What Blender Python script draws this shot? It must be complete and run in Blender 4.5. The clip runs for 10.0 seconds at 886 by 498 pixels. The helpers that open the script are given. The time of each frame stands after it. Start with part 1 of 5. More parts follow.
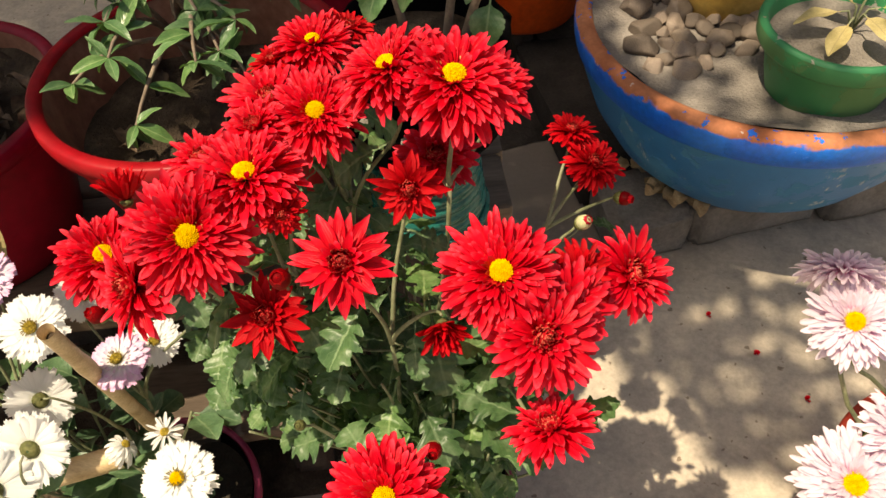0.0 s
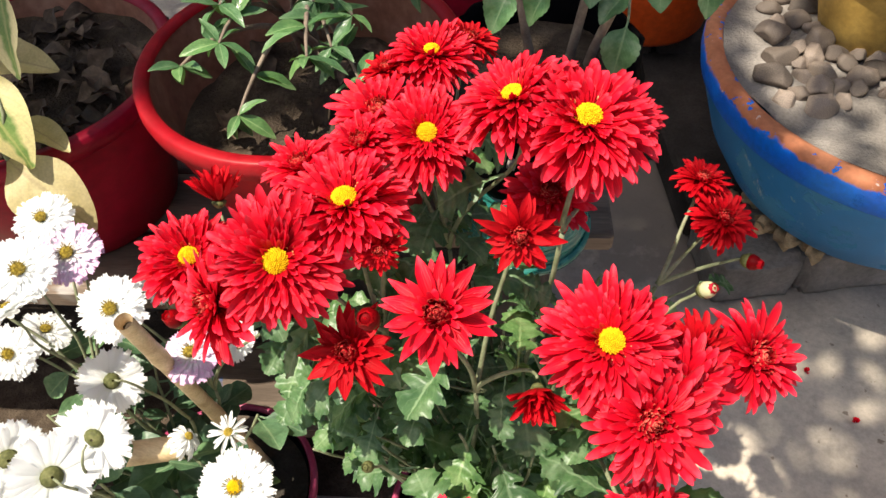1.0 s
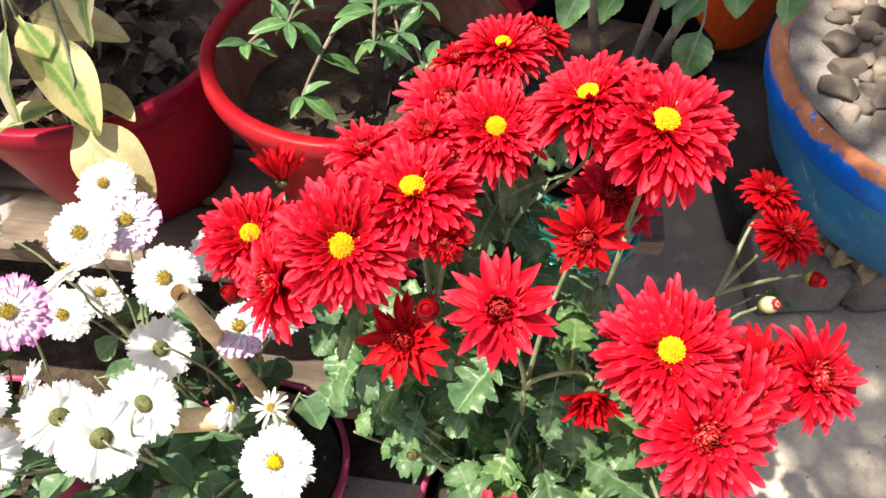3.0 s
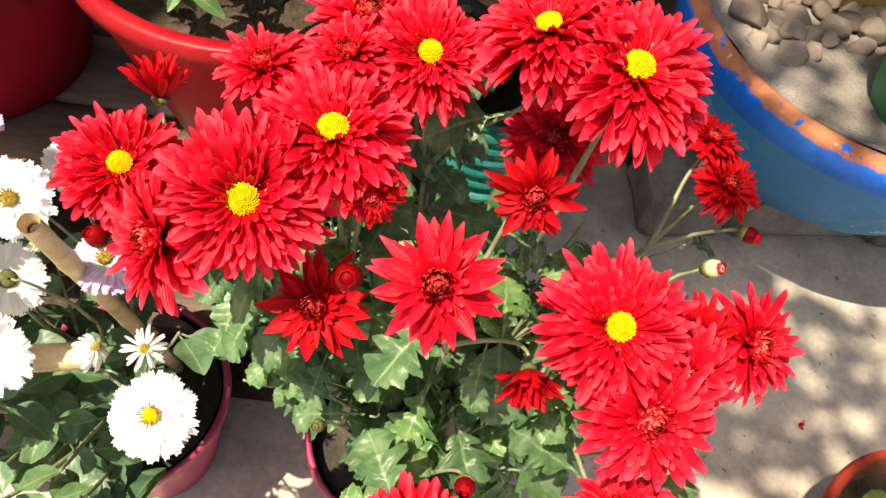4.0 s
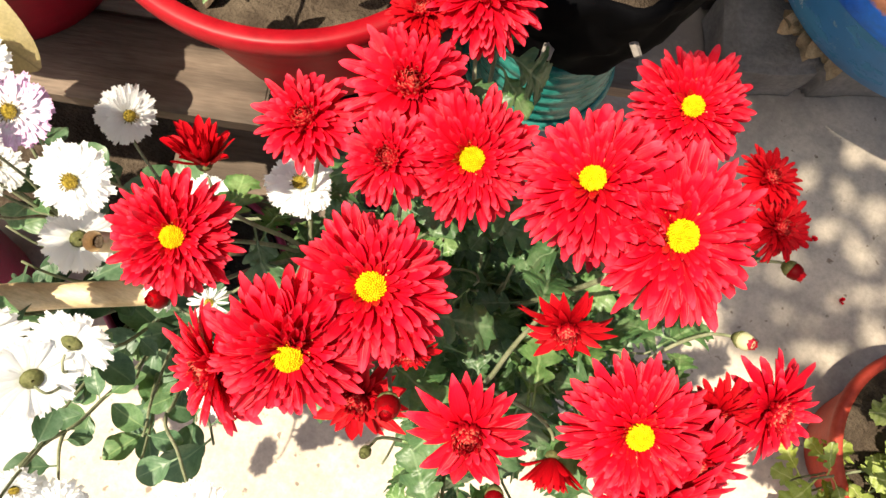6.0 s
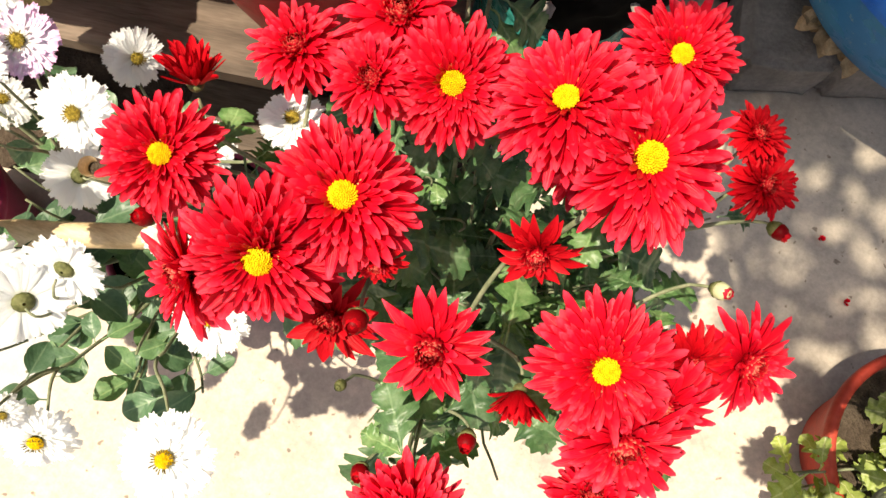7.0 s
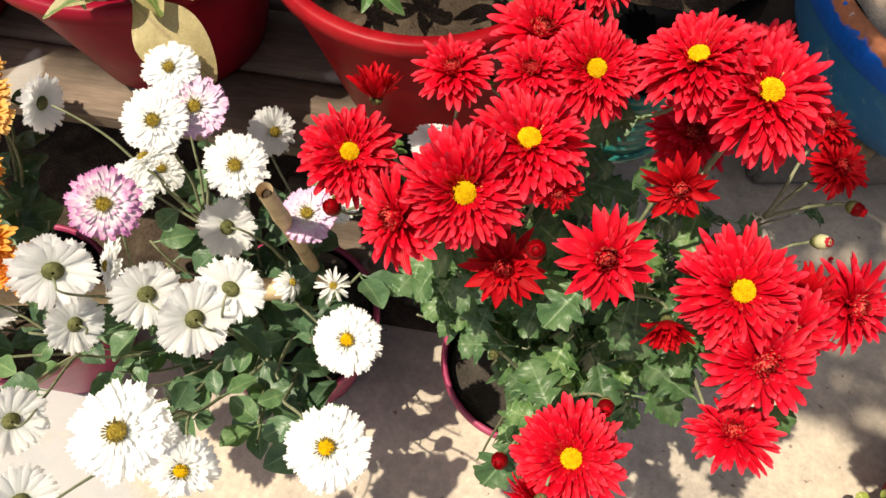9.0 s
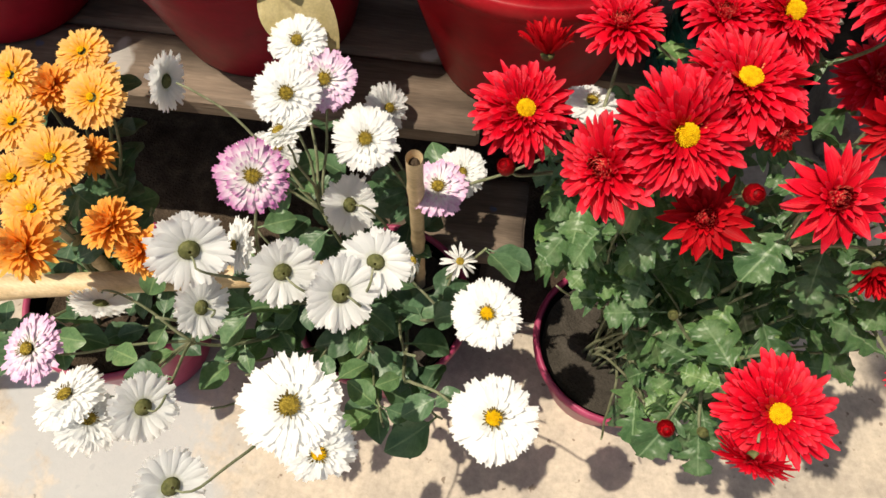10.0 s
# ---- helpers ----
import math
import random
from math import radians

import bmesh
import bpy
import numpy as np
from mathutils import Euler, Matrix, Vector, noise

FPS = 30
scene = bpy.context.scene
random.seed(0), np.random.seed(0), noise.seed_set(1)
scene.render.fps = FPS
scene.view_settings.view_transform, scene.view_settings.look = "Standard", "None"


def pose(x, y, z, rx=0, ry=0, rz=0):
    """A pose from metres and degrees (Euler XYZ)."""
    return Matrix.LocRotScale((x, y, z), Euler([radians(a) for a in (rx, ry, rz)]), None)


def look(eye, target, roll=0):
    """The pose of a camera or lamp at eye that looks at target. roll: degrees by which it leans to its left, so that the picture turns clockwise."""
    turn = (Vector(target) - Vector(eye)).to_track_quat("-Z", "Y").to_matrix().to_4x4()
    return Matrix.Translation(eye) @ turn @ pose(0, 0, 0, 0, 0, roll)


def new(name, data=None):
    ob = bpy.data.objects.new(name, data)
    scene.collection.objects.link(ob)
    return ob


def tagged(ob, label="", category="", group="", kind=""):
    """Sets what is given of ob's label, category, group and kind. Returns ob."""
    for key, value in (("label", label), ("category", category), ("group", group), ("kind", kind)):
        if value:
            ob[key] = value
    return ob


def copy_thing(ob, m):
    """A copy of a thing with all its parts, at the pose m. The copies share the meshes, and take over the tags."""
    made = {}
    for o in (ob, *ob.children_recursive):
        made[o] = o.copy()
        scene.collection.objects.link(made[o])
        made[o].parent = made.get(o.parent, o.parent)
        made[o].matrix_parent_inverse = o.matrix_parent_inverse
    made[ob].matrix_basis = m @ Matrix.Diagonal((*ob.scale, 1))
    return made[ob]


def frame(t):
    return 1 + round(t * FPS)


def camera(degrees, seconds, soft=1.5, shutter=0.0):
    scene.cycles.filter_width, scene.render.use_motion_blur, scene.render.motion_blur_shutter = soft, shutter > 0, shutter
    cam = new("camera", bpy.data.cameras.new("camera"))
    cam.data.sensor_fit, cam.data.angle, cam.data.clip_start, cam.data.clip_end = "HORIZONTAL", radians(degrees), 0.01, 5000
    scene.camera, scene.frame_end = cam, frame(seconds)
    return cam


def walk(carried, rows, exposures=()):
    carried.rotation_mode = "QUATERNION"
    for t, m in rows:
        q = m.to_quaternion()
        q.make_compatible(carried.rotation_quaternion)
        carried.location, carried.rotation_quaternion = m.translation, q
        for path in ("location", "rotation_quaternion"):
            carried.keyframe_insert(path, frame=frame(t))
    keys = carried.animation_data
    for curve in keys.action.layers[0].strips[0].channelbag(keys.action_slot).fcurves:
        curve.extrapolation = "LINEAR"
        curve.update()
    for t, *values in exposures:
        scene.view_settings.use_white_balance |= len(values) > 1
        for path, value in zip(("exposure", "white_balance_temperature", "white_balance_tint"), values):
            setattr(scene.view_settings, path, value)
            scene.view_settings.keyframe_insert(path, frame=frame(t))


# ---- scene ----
cam = camera(61.1, 10.0, 1.5)
PATH = [
    (0, (0.167, 0.163, 1.135), (-0.112, 1.432, -0.386), -5.1),
    (0.5, (0.147, 0.198, 1.125), (-0.231, 1.441, -0.395), -3.3),
    (1, (0.138, 0.214, 1.124), (-0.335, 1.412, -0.405), -4.7),
    (1.5, (0.134, 0.208, 1.126), (-0.409, 1.392, -0.391), -4.8),
    (2, (0.136, 0.208, 1.131), (-0.427, 1.383, -0.386), -4.9),
    (3.3, (0.116, 0.214, 1.12), (-0.412, 1.327, -0.456), -2.5),
    (3.5, (0.112, 0.223, 1.109), (-0.359, 1.301, -0.509), -0.2),
    (4, (0.074, 0.263, 1.091), (-0.084, 1.31, -0.606), 12.2),
    (4.5, (0.017, 0.28, 1.144), (-0.039, 1.166, -0.648), 14.8),
    (5, (-0.005, 0.343, 1.146), (0.017, 0.988, -0.747), 22.6),
    (5.2, (0.001, 0.362, 1.155), (0.014, 0.96, -0.753), 22.9),
    (6.3, (0.027, 0.422, 1.17), (-0.064, 0.83, -0.785), 10.6),
    (6.5, (0.034, 0.421, 1.17), (-0.064, 0.827, -0.786), 10.6),
    (7, (0.057, 0.387, 1.166), (-0.059, 0.813, -0.785), 10.6),
    (7.5, (0.066, 0.36, 1.178), (-0.098, 0.849, -0.755), 7.6),
    (8, (0.075, 0.301, 1.197), (-0.14, 0.912, -0.695), 6.2),
    (8.5, (0.07, 0.256, 1.216), (-0.201, 0.982, -0.628), 2.9),
    (9, (0.031, 0.212, 1.202), (-0.283, 1.014, -0.603), 2.1),
    (9.5, (-0.016, 0.179, 1.162), (-0.322, 0.988, -0.641), 1.8),
    (10, (-0.077, 0.142, 1.172), (-0.395, 0.962, -0.624), 0.6),
]
EXPOSURES = [(0, 0.45, 7700, 10), (0.5, 0.7, 7200, 10), (1, 0.82, 6300, 10), (1.5, 1.1, 5800, 10), (2, 1.12, 5950, 10), (3.5, 1.1, 6500, 10), (4, 1.06, 6900, 10), (4.5, 1.38, 6000, 10), (5, 1.15, 6350, 10), (6.5, 0.94, 6700, 10), (7.5, 0.68, 6700, 10), (8.5, 0.37, 6750, 10), (9.5, 0.26, 6600, 10), (10, 0.09, 6550, 10)]
walk(cam, [(t, look(eye, target, roll)) for t, eye, target, roll in PATH], EXPOSURES)

SUN_WAY = Vector((0.30, 0.24, -1.0)).normalized()

# ---- world and light ----
world = bpy.data.worlds.new("sky")
scene.world = world
world.use_nodes = True
_w = world.node_tree
_sky = _w.nodes.new("ShaderNodeTexSky")
_sky.sky_type, _sky.sun_disc = "NISHITA", False
_sky.air_density, _sky.dust_density, _sky.ozone_density = 1.0, 4.0, 0.5
_sky.sun_elevation = math.asin(-SUN_WAY.z)
_sky.sun_rotation = math.atan2(-SUN_WAY.x, -SUN_WAY.y)
_w.links.new(_sky.outputs[0], _w.nodes["Background"].inputs[0])
_w.nodes["Background"].inputs[1].default_value = 0.08
sun_data = bpy.data.lights.new("sun", "SUN")
sun_data.energy, sun_data.angle, sun_data.color = 5.0, radians(0.53), (1.0, 0.90, 0.73)
sun = new("sun", sun_data)
sun.matrix_world = look((0, 0, 5), Vector((0, 0, 5)) + SUN_WAY)


# ---- material helpers ----
def material(name):
    m = bpy.data.materials.new(name)
    m.use_nodes = True
    nt = m.node_tree
    return m, nt, nt.nodes["Principled BSDF"]


def node(nt, kind, **values):
    n = nt.nodes.new(kind)
    for key, value in values.items():
        n.inputs[key].default_value = value
    return n


def ramp(nt, source, stops):
    r = nt.nodes.new("ShaderNodeValToRGB")
    while len(r.color_ramp.elements) < len(stops):
        r.color_ramp.elements.new(0.5)
    for e, (at, c) in zip(r.color_ramp.elements, stops):
        e.position, e.color = at, (*c, 1) if len(c) == 3 else c
    nt.links.new(source, r.inputs[0])
    return r.outputs[0]


def blend(nt, kind, fac, a, b):
    n = nt.nodes.new("ShaderNodeMix")
    n.data_type, n.blend_type = "RGBA", kind
    for socket, value in ((n.inputs[0], fac), (n.inputs[6], a), (n.inputs[7], b)):
        if isinstance(value, (int, float)):
            socket.default_value = value
        elif isinstance(value, tuple):
            socket.default_value = (*value, 1) if len(value) == 3 else value
        else:
            nt.links.new(value, socket)
    return n.outputs[2]


def noise_out(nt, scale, detail=4, rough=0.55, coord="Object", stretch=None):
    tc = nt.nodes.new("ShaderNodeTexCoord")
    n = node(nt, "ShaderNodeTexNoise", Scale=scale, Detail=detail, Roughness=rough)
    if stretch:
        mp = nt.nodes.new("ShaderNodeMapping")
        mp.inputs["Scale"].default_value = stretch
        nt.links.new(tc.outputs[coord], mp.inputs[0])
        nt.links.new(mp.outputs[0], n.inputs["Vector"])
    else:
        nt.links.new(tc.outputs[coord], n.inputs["Vector"])
    return n.outputs[0]


def bumped(nt, bsdf, height, strength, distance):
    b = node(nt, "ShaderNodeBump", Strength=strength, Distance=distance)
    nt.links.new(height, b.inputs["Height"])
    nt.links.new(b.outputs[0], bsdf.inputs["Normal"])


def surface(name, low, mid, high, big=12, fine=180, rough=0.6, bump=0.3, depth=0.002, spec=0.4, vary=0.0, stretch=None, coat=0.0):
    """Base colour wandering between three tones at two scales, with fine relief."""
    m, nt, b = material(name)
    a, f = noise_out(nt, big, 5, 0.6, stretch=stretch), noise_out(nt, fine, 3, 0.6, stretch=stretch)
    c = ramp(nt, a, ((0.3, low), (0.5, mid), (0.72, high)))
    g = ramp(nt, f, ((0.25, (0.72, 0.72, 0.72)), (0.75, (1.18, 1.18, 1.18))))
    c = blend(nt, "MULTIPLY", 0.8, c, g)
    if vary:
        info = nt.nodes.new("ShaderNodeObjectInfo")
        v = ramp(nt, info.outputs["Random"], ((0.0, (1 - vary,) * 3), (1.0, (1 + vary,) * 3)))
        c = blend(nt, "MULTIPLY", 1.0, c, v)
    nt.links.new(c, b.inputs["Base Color"])
    r = ramp(nt, a, ((0.3, (rough - 0.1,) * 3), (0.7, (rough + 0.1,) * 3)))
    nt.links.new(r, b.inputs["Roughness"])
    b.inputs["Specular IOR Level"].default_value = spec
    b.inputs["Coat Weight"].default_value = coat
    bumped(nt, b, f, bump, depth)
    return m


def petal_material(name, stops, tone=0.22, thin=0.28, rough=0.6, spec=0.12, streak=0.22):
    """Colour along the petal (uv y), streaks across it, a tone for each petal, some light through it."""
    m, nt, b = material(name)
    uv = nt.nodes.new("ShaderNodeUVMap")
    sep = nt.nodes.new("ShaderNodeSeparateXYZ")
    nt.links.new(uv.outputs[0], sep.inputs[0])
    wob = noise_out(nt, 160, 3)
    add = nt.nodes.new("ShaderNodeMath")
    add.operation = "MULTIPLY_ADD"
    nt.links.new(wob, add.inputs[0])
    add.inputs[1].default_value = 0.35
    off = nt.nodes.new("ShaderNodeMath")
    off.operation = "SUBTRACT"
    nt.links.new(sep.outputs[1], off.inputs[0])
    off.inputs[1].default_value = 0.17
    nt.links.new(off.outputs[0], add.inputs[2])
    c = ramp(nt, add.outputs[0], stops)
    geo = nt.nodes.new("ShaderNodeNewGeometry")
    v = ramp(nt, geo.outputs["Random Per Island"], ((0.0, (1 - tone,) * 3), (1.0, (1 + tone * 0.6,) * 3)))
    c = blend(nt, "MULTIPLY", 1.0, c, v)
    wave = node(nt, "ShaderNodeTexWave", Scale=2.2, Distortion=1.5)
    nt.links.new(uv.outputs[0], wave.inputs[0])
    c = blend(nt, "MULTIPLY", streak, c, ramp(nt, wave.outputs[1], ((0, (0.6,) * 3), (1, (1.15,) * 3))))
    nt.links.new(c, b.inputs["Base Color"])
    b.inputs["Roughness"].default_value = rough
    b.inputs["Specular IOR Level"].default_value = spec
    bumped(nt, b, wave.outputs[1], 0.25, 0.0006)
    t = nt.nodes.new("ShaderNodeBsdfTranslucent")
    nt.links.new(c, t.inputs[0])
    mix = nt.nodes.new("ShaderNodeMixShader")
    mix.inputs[0].default_value = thin
    nt.links.new(b.outputs[0], mix.inputs[1])
    nt.links.new(t.outputs[0], mix.inputs[2])
    nt.links.new(mix.outputs[0], nt.nodes["Material Output"].inputs[0])
    return m


def leaf_material(name, low, mid, high, vein, rough=0.5, thin=0.15, edge=None, vary=0.3):
    """Green blade with pale midrib and side veins (uv), dusty patches, one tone for each leaf."""
    m, nt, b = material(name)
    uv = nt.nodes.new("ShaderNodeUVMap")
    sep = nt.nodes.new("ShaderNodeSeparateXYZ")
    nt.links.new(uv.outputs[0], sep.inputs[0])
    a, f = noise_out(nt, 35, 4), noise_out(nt, 420, 3)
    c = ramp(nt, a, ((0.3, low), (0.5, mid), (0.72, high)))
    mid_x = nt.nodes.new("ShaderNodeMath")
    mid_x.operation = "ABSOLUTE"
    nt.links.new(sep.outputs[0], mid_x.inputs[0])
    if edge:
        e = nt.nodes.new("ShaderNodeMath")
        e.operation = "MULTIPLY_ADD"
        nt.links.new(a, e.inputs[0])
        e.inputs[1].default_value = 0.9
        nt.links.new(mid_x.outputs[0], e.inputs[2])
        c = blend(nt, "MIX", ramp(nt, e.outputs[0], ((0.72, (0, 0, 0)), (0.95, (1, 1, 1)))), c, edge)
    rib = ramp(nt, mid_x.outputs[0], ((0.03, (1, 1, 1)), (0.09, (0, 0, 0))))
    c = blend(nt, "MIX", rib, c, vein)
    slant = nt.nodes.new("ShaderNodeMath")
    slant.operation = "MULTIPLY_ADD"
    nt.links.new(mid_x.outputs[0], slant.inputs[0])
    slant.inputs[1].default_value = -0.35
    nt.links.new(sep.outputs[1], slant.inputs[2])
    tri = nt.nodes.new("ShaderNodeMath")
    tri.operation = "PINGPONG"
    nt.links.new(slant.outputs[0], tri.inputs[0])
    tri.inputs[1].default_value = 0.07
    side = ramp(nt, tri.outputs[0], ((0.0, (0.3,) * 3), (0.010, (0, 0, 0))))
    c = blend(nt, "MIX", side, c, vein)
    info = nt.nodes.new("ShaderNodeObjectInfo")
    v = ramp(nt, info.outputs["Random"], ((0.0, (1 - vary, 1 - vary, 1 - vary * 0.8)), (0.6, (1, 1, 1)), (1.0, (1 + vary, 1 + vary * 0.8, 1))))
    c = blend(nt, "MULTIPLY", 1.0, c, v)
    c = blend(nt, "MULTIPLY", 0.5, c, ramp(nt, f, ((0.3, (0.75,) * 3), (0.7, (1.2,) * 3))))
    nt.links.new(c, b.inputs["Base Color"])
    b.inputs["Roughness"].default_value = rough
    b.inputs["Specular IOR Level"].default_value = 0.35
    bumped(nt, b, tri.outputs[0], 0.35, 0.004)
    t = nt.nodes.new("ShaderNodeBsdfTranslucent")
    nt.links.new(blend(nt, "MULTIPLY", 1.0, c, (1.3, 1.5, 0.6)), t.inputs[0])
    mix = nt.nodes.new("ShaderNodeMixShader")
    mix.inputs[0].default_value = thin
    nt.links.new(b.outputs[0], mix.inputs[1])
    nt.links.new(t.outputs[0], mix.inputs[2])
    nt.links.new(mix.outputs[0], nt.nodes["Material Output"].inputs[0])
    return m


def painted(name, under, paint, bare, threshold, scale=14, rough=0.35):
    """Paint that has flaked: paint over an under-colour, by noise."""
    m, nt, b = material(name)
    a, f = noise_out(nt, scale, 6, 0.65), noise_out(nt, 120, 4)
    grey = ramp(nt, noise_out(nt, 7, 5, 0.6), ((0.3, (0.75,) * 3), (0.7, (1.15,) * 3)))
    flake = ramp(nt, a, ((threshold - 0.008, (0, 0, 0)), (threshold + 0.008, (1, 1, 1))))
    chip = ramp(nt, noise_out(nt, scale * 3.5, 5, 0.7), ((0.66, (0, 0, 0)), (0.68, (1, 1, 1))))
    c = blend(nt, "MIX", flake, paint, under)
    c = blend(nt, "MIX", chip, c, bare)
    c = blend(nt, "MULTIPLY", 0.8, c, grey)
    nt.links.new(c, b.inputs["Base Color"])
    nt.links.new(ramp(nt, flake, ((0, (rough,) * 3), (1, (0.8,) * 3))), b.inputs["Roughness"])
    h = blend(nt, "ADD", 0.4, ramp(nt, flake, ((0, (0.6,) * 3), (1, (0.2,) * 3))), f)
    bumped(nt, b, h, 0.5, 0.002)
    return m


# ---- materials ----
M_CONCRETE, _nt, _b = material("concrete")
_a, _f, _s = noise_out(_nt, 3.2, 7, 0.65), noise_out(_nt, 90, 5, 0.7), noise_out(_nt, 16, 6, 0.6)
_c = ramp(_nt, _a, ((0.32, (0.36, 0.318, 0.27)), (0.5, (0.51, 0.445, 0.365)), (0.68, (0.59, 0.51, 0.415))))
_c = blend(_nt, "MULTIPLY", 0.75, _c, ramp(_nt, _s, ((0.3, (0.7, 0.7, 0.72)), (0.6, (1.08, 1.06, 1.03)))))
_c = blend(_nt, "MULTIPLY", 0.7, _c, ramp(_nt, _f, ((0.3, (0.72,) * 3), (0.7, (1.15,) * 3))))
_c = blend(_nt, "MULTIPLY", 0.8, _c, ramp(_nt, noise_out(_nt, 55, 2, 0.5), ((0.27, (0.35, 0.3, 0.27)), (0.32, (1, 1, 1)))))
_tc = _nt.nodes.new("ShaderNodeTexCoord")
_mp = _nt.nodes.new("ShaderNodeMapping")
_mp.vector_type = "TEXTURE"
_mp.inputs["Location"].default_value = (-0.65, 0.19, 0)
_mp.inputs["Scale"].default_value = (0.30, 0.20, 1)
_nt.links.new(_tc.outputs["Object"], _mp.inputs[0])
_gr = _nt.nodes.new("ShaderNodeTexGradient")
_gr.gradient_type = "SPHERICAL"
_nt.links.new(_mp.outputs[0], _gr.inputs[0])
_smear = blend(_nt, "MULTIPLY", 1.0, _gr.outputs[0], ramp(_nt, noise_out(_nt, 11, 6, 0.65), ((0.35, (0.3,) * 3), (0.6, (1.6,) * 3))))
_c = blend(_nt, "MIX", ramp(_nt, _smear, ((0.15, (0, 0, 0)), (0.5, (0.85,) * 3))), _c, (0.40, 0.41, 0.42))
# shade in the corner by the kerb, put into the paving's colour
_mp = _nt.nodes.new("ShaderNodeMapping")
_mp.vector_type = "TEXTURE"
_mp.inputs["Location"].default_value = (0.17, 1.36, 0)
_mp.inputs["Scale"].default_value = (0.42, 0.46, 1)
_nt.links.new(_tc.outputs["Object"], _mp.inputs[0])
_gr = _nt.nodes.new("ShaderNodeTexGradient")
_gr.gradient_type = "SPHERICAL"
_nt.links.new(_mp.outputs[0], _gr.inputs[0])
_corner_shade = blend(_nt, "MULTIPLY", 1.0, _gr.outputs[0], ramp(_nt, noise_out(_nt, 9, 6, 0.65), ((0.3, (0.5,) * 3), (0.6, (1.5,) * 3))))
_c = blend(_nt, "MIX", ramp(_nt, _corner_shade, ((0.1, (0, 0, 0)), (0.6, (0.9,) * 3))), _c, (0.17, 0.143, 0.120))
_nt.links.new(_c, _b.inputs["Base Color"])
_b.inputs["Roughness"].default_value = 0.9
_b.inputs["Specular IOR Level"].default_value = 0.2
bumped(_nt, _b, blend(_nt, "ADD", 1.0, _f, _s), 0.35, 0.003)

M_STONE = surface("grey_stone", (0.140, 0.124, 0.108), (0.235, 0.210, 0.185), (0.33, 0.295, 0.26), 9, 130, 0.85, 0.6, 0.004, 0.2, 0.2)
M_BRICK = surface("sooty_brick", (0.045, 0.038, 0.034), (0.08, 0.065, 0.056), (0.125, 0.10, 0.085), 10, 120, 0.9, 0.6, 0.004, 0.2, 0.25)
M_WOOD = surface("weathered_plank", (0.088, 0.068, 0.053), (0.158, 0.122, 0.095), (0.265, 0.203, 0.155), 9, 90, 0.85, 0.5, 0.002, 0.1, 0.1, (0.35, 3.0, 3.0))
_nt = M_WOOD.node_tree
_b = _nt.nodes["Principled BSDF"]
_c = _b.inputs["Base Color"].links[0].from_socket
_c = blend(_nt, "MIX", ramp(_nt, noise_out(_nt, 9, 3, 0.5), ((0.66, (0, 0, 0)), (0.69, (0.75,) * 3))), _c, (0.42, 0.40, 0.38))
_c = blend(_nt, "MIX", ramp(_nt, noise_out(_nt, 19, 2, 0.4, stretch=(1.3, 1.0, 1.0)), ((0.735, (0, 0, 0)), (0.755, (0.7,) * 3))), _c, (0.05, 0.11, 0.26))
_c = blend(_nt, "MULTIPLY", 0.8, _c, ramp(_nt, noise_out(_nt, 5, 5, 0.6), ((0.35, (0.55, 0.52, 0.5)), (0.6, (1.05, 1.05, 1.05)))))
_nt.links.new(_c, _b.inputs["Base Color"])
M_BAMBOO = surface("dry_bamboo", (0.42, 0.29, 0.15), (0.60, 0.45, 0.26), (0.70, 0.56, 0.36), 14, 140, 0.5, 0.3, 0.001, 0.4, 0.1, (1.0, 4.0, 4.0))
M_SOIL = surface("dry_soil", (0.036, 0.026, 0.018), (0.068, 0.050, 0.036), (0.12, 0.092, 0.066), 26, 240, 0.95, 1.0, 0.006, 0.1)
M_SAND = surface("dark_potting_sand", (0.030, 0.026, 0.021), (0.052, 0.045, 0.037), (0.088, 0.076, 0.064), 12, 220, 0.95, 0.9, 0.004, 0.1)
M_TUB_SOIL = surface("dry_sandy_soil", (0.155, 0.138, 0.124), (0.235, 0.210, 0.188), (0.32, 0.29, 0.26), 9, 200, 0.95, 0.9, 0.004, 0.1)
# earth tone lowered to carry the deep shade behind the shelf
M_PACKED_SHADE = surface("shaded_packed_earth", (0.022, 0.018, 0.015), (0.042, 0.035, 0.030), (0.072, 0.060, 0.052), 8, 160, 0.95, 0.6, 0.004, 0.1)
M_LITTER = surface("dead_leaf", (0.030, 0.019, 0.012), (0.080, 0.052, 0.033), (0.17, 0.118, 0.080), 60, 300, 0.7, 0.4, 0.001, 0.3, 0.6)
M_RED_PLASTIC = surface("red_plastic", (0.20, 0.003, 0.007), (0.30, 0.004, 0.010), (0.40, 0.016, 0.020), 7, 60, 0.42, 0.06, 0.001, 0.2)
M_INNER = surface("dusty_pot_lining", (0.16, 0.06, 0.038), (0.26, 0.115, 0.072), (0.36, 0.20, 0.14), 10, 80, 0.6, 0.2, 0.001, 0.3)
M_MAROON = surface("maroon_plastic", (0.16, 0.002, 0.012), (0.25, 0.003, 0.020), (0.30, 0.008, 0.028), 7, 60, 0.42, 0.06, 0.001, 0.2)
M_PURPLE = surface("magenta_plastic", (0.22, 0.022, 0.065), (0.33, 0.036, 0.10), (0.42, 0.085, 0.16), 9, 90, 0.4, 0.1, 0.001, 0.4)
M_TEAL = surface("teal_plastic", (0.010, 0.095, 0.080), (0.016, 0.150, 0.125), (0.05, 0.22, 0.19), 30, 120, 0.26, 0.25, 0.001, 0.5, 0.0, (1, 1, 4))
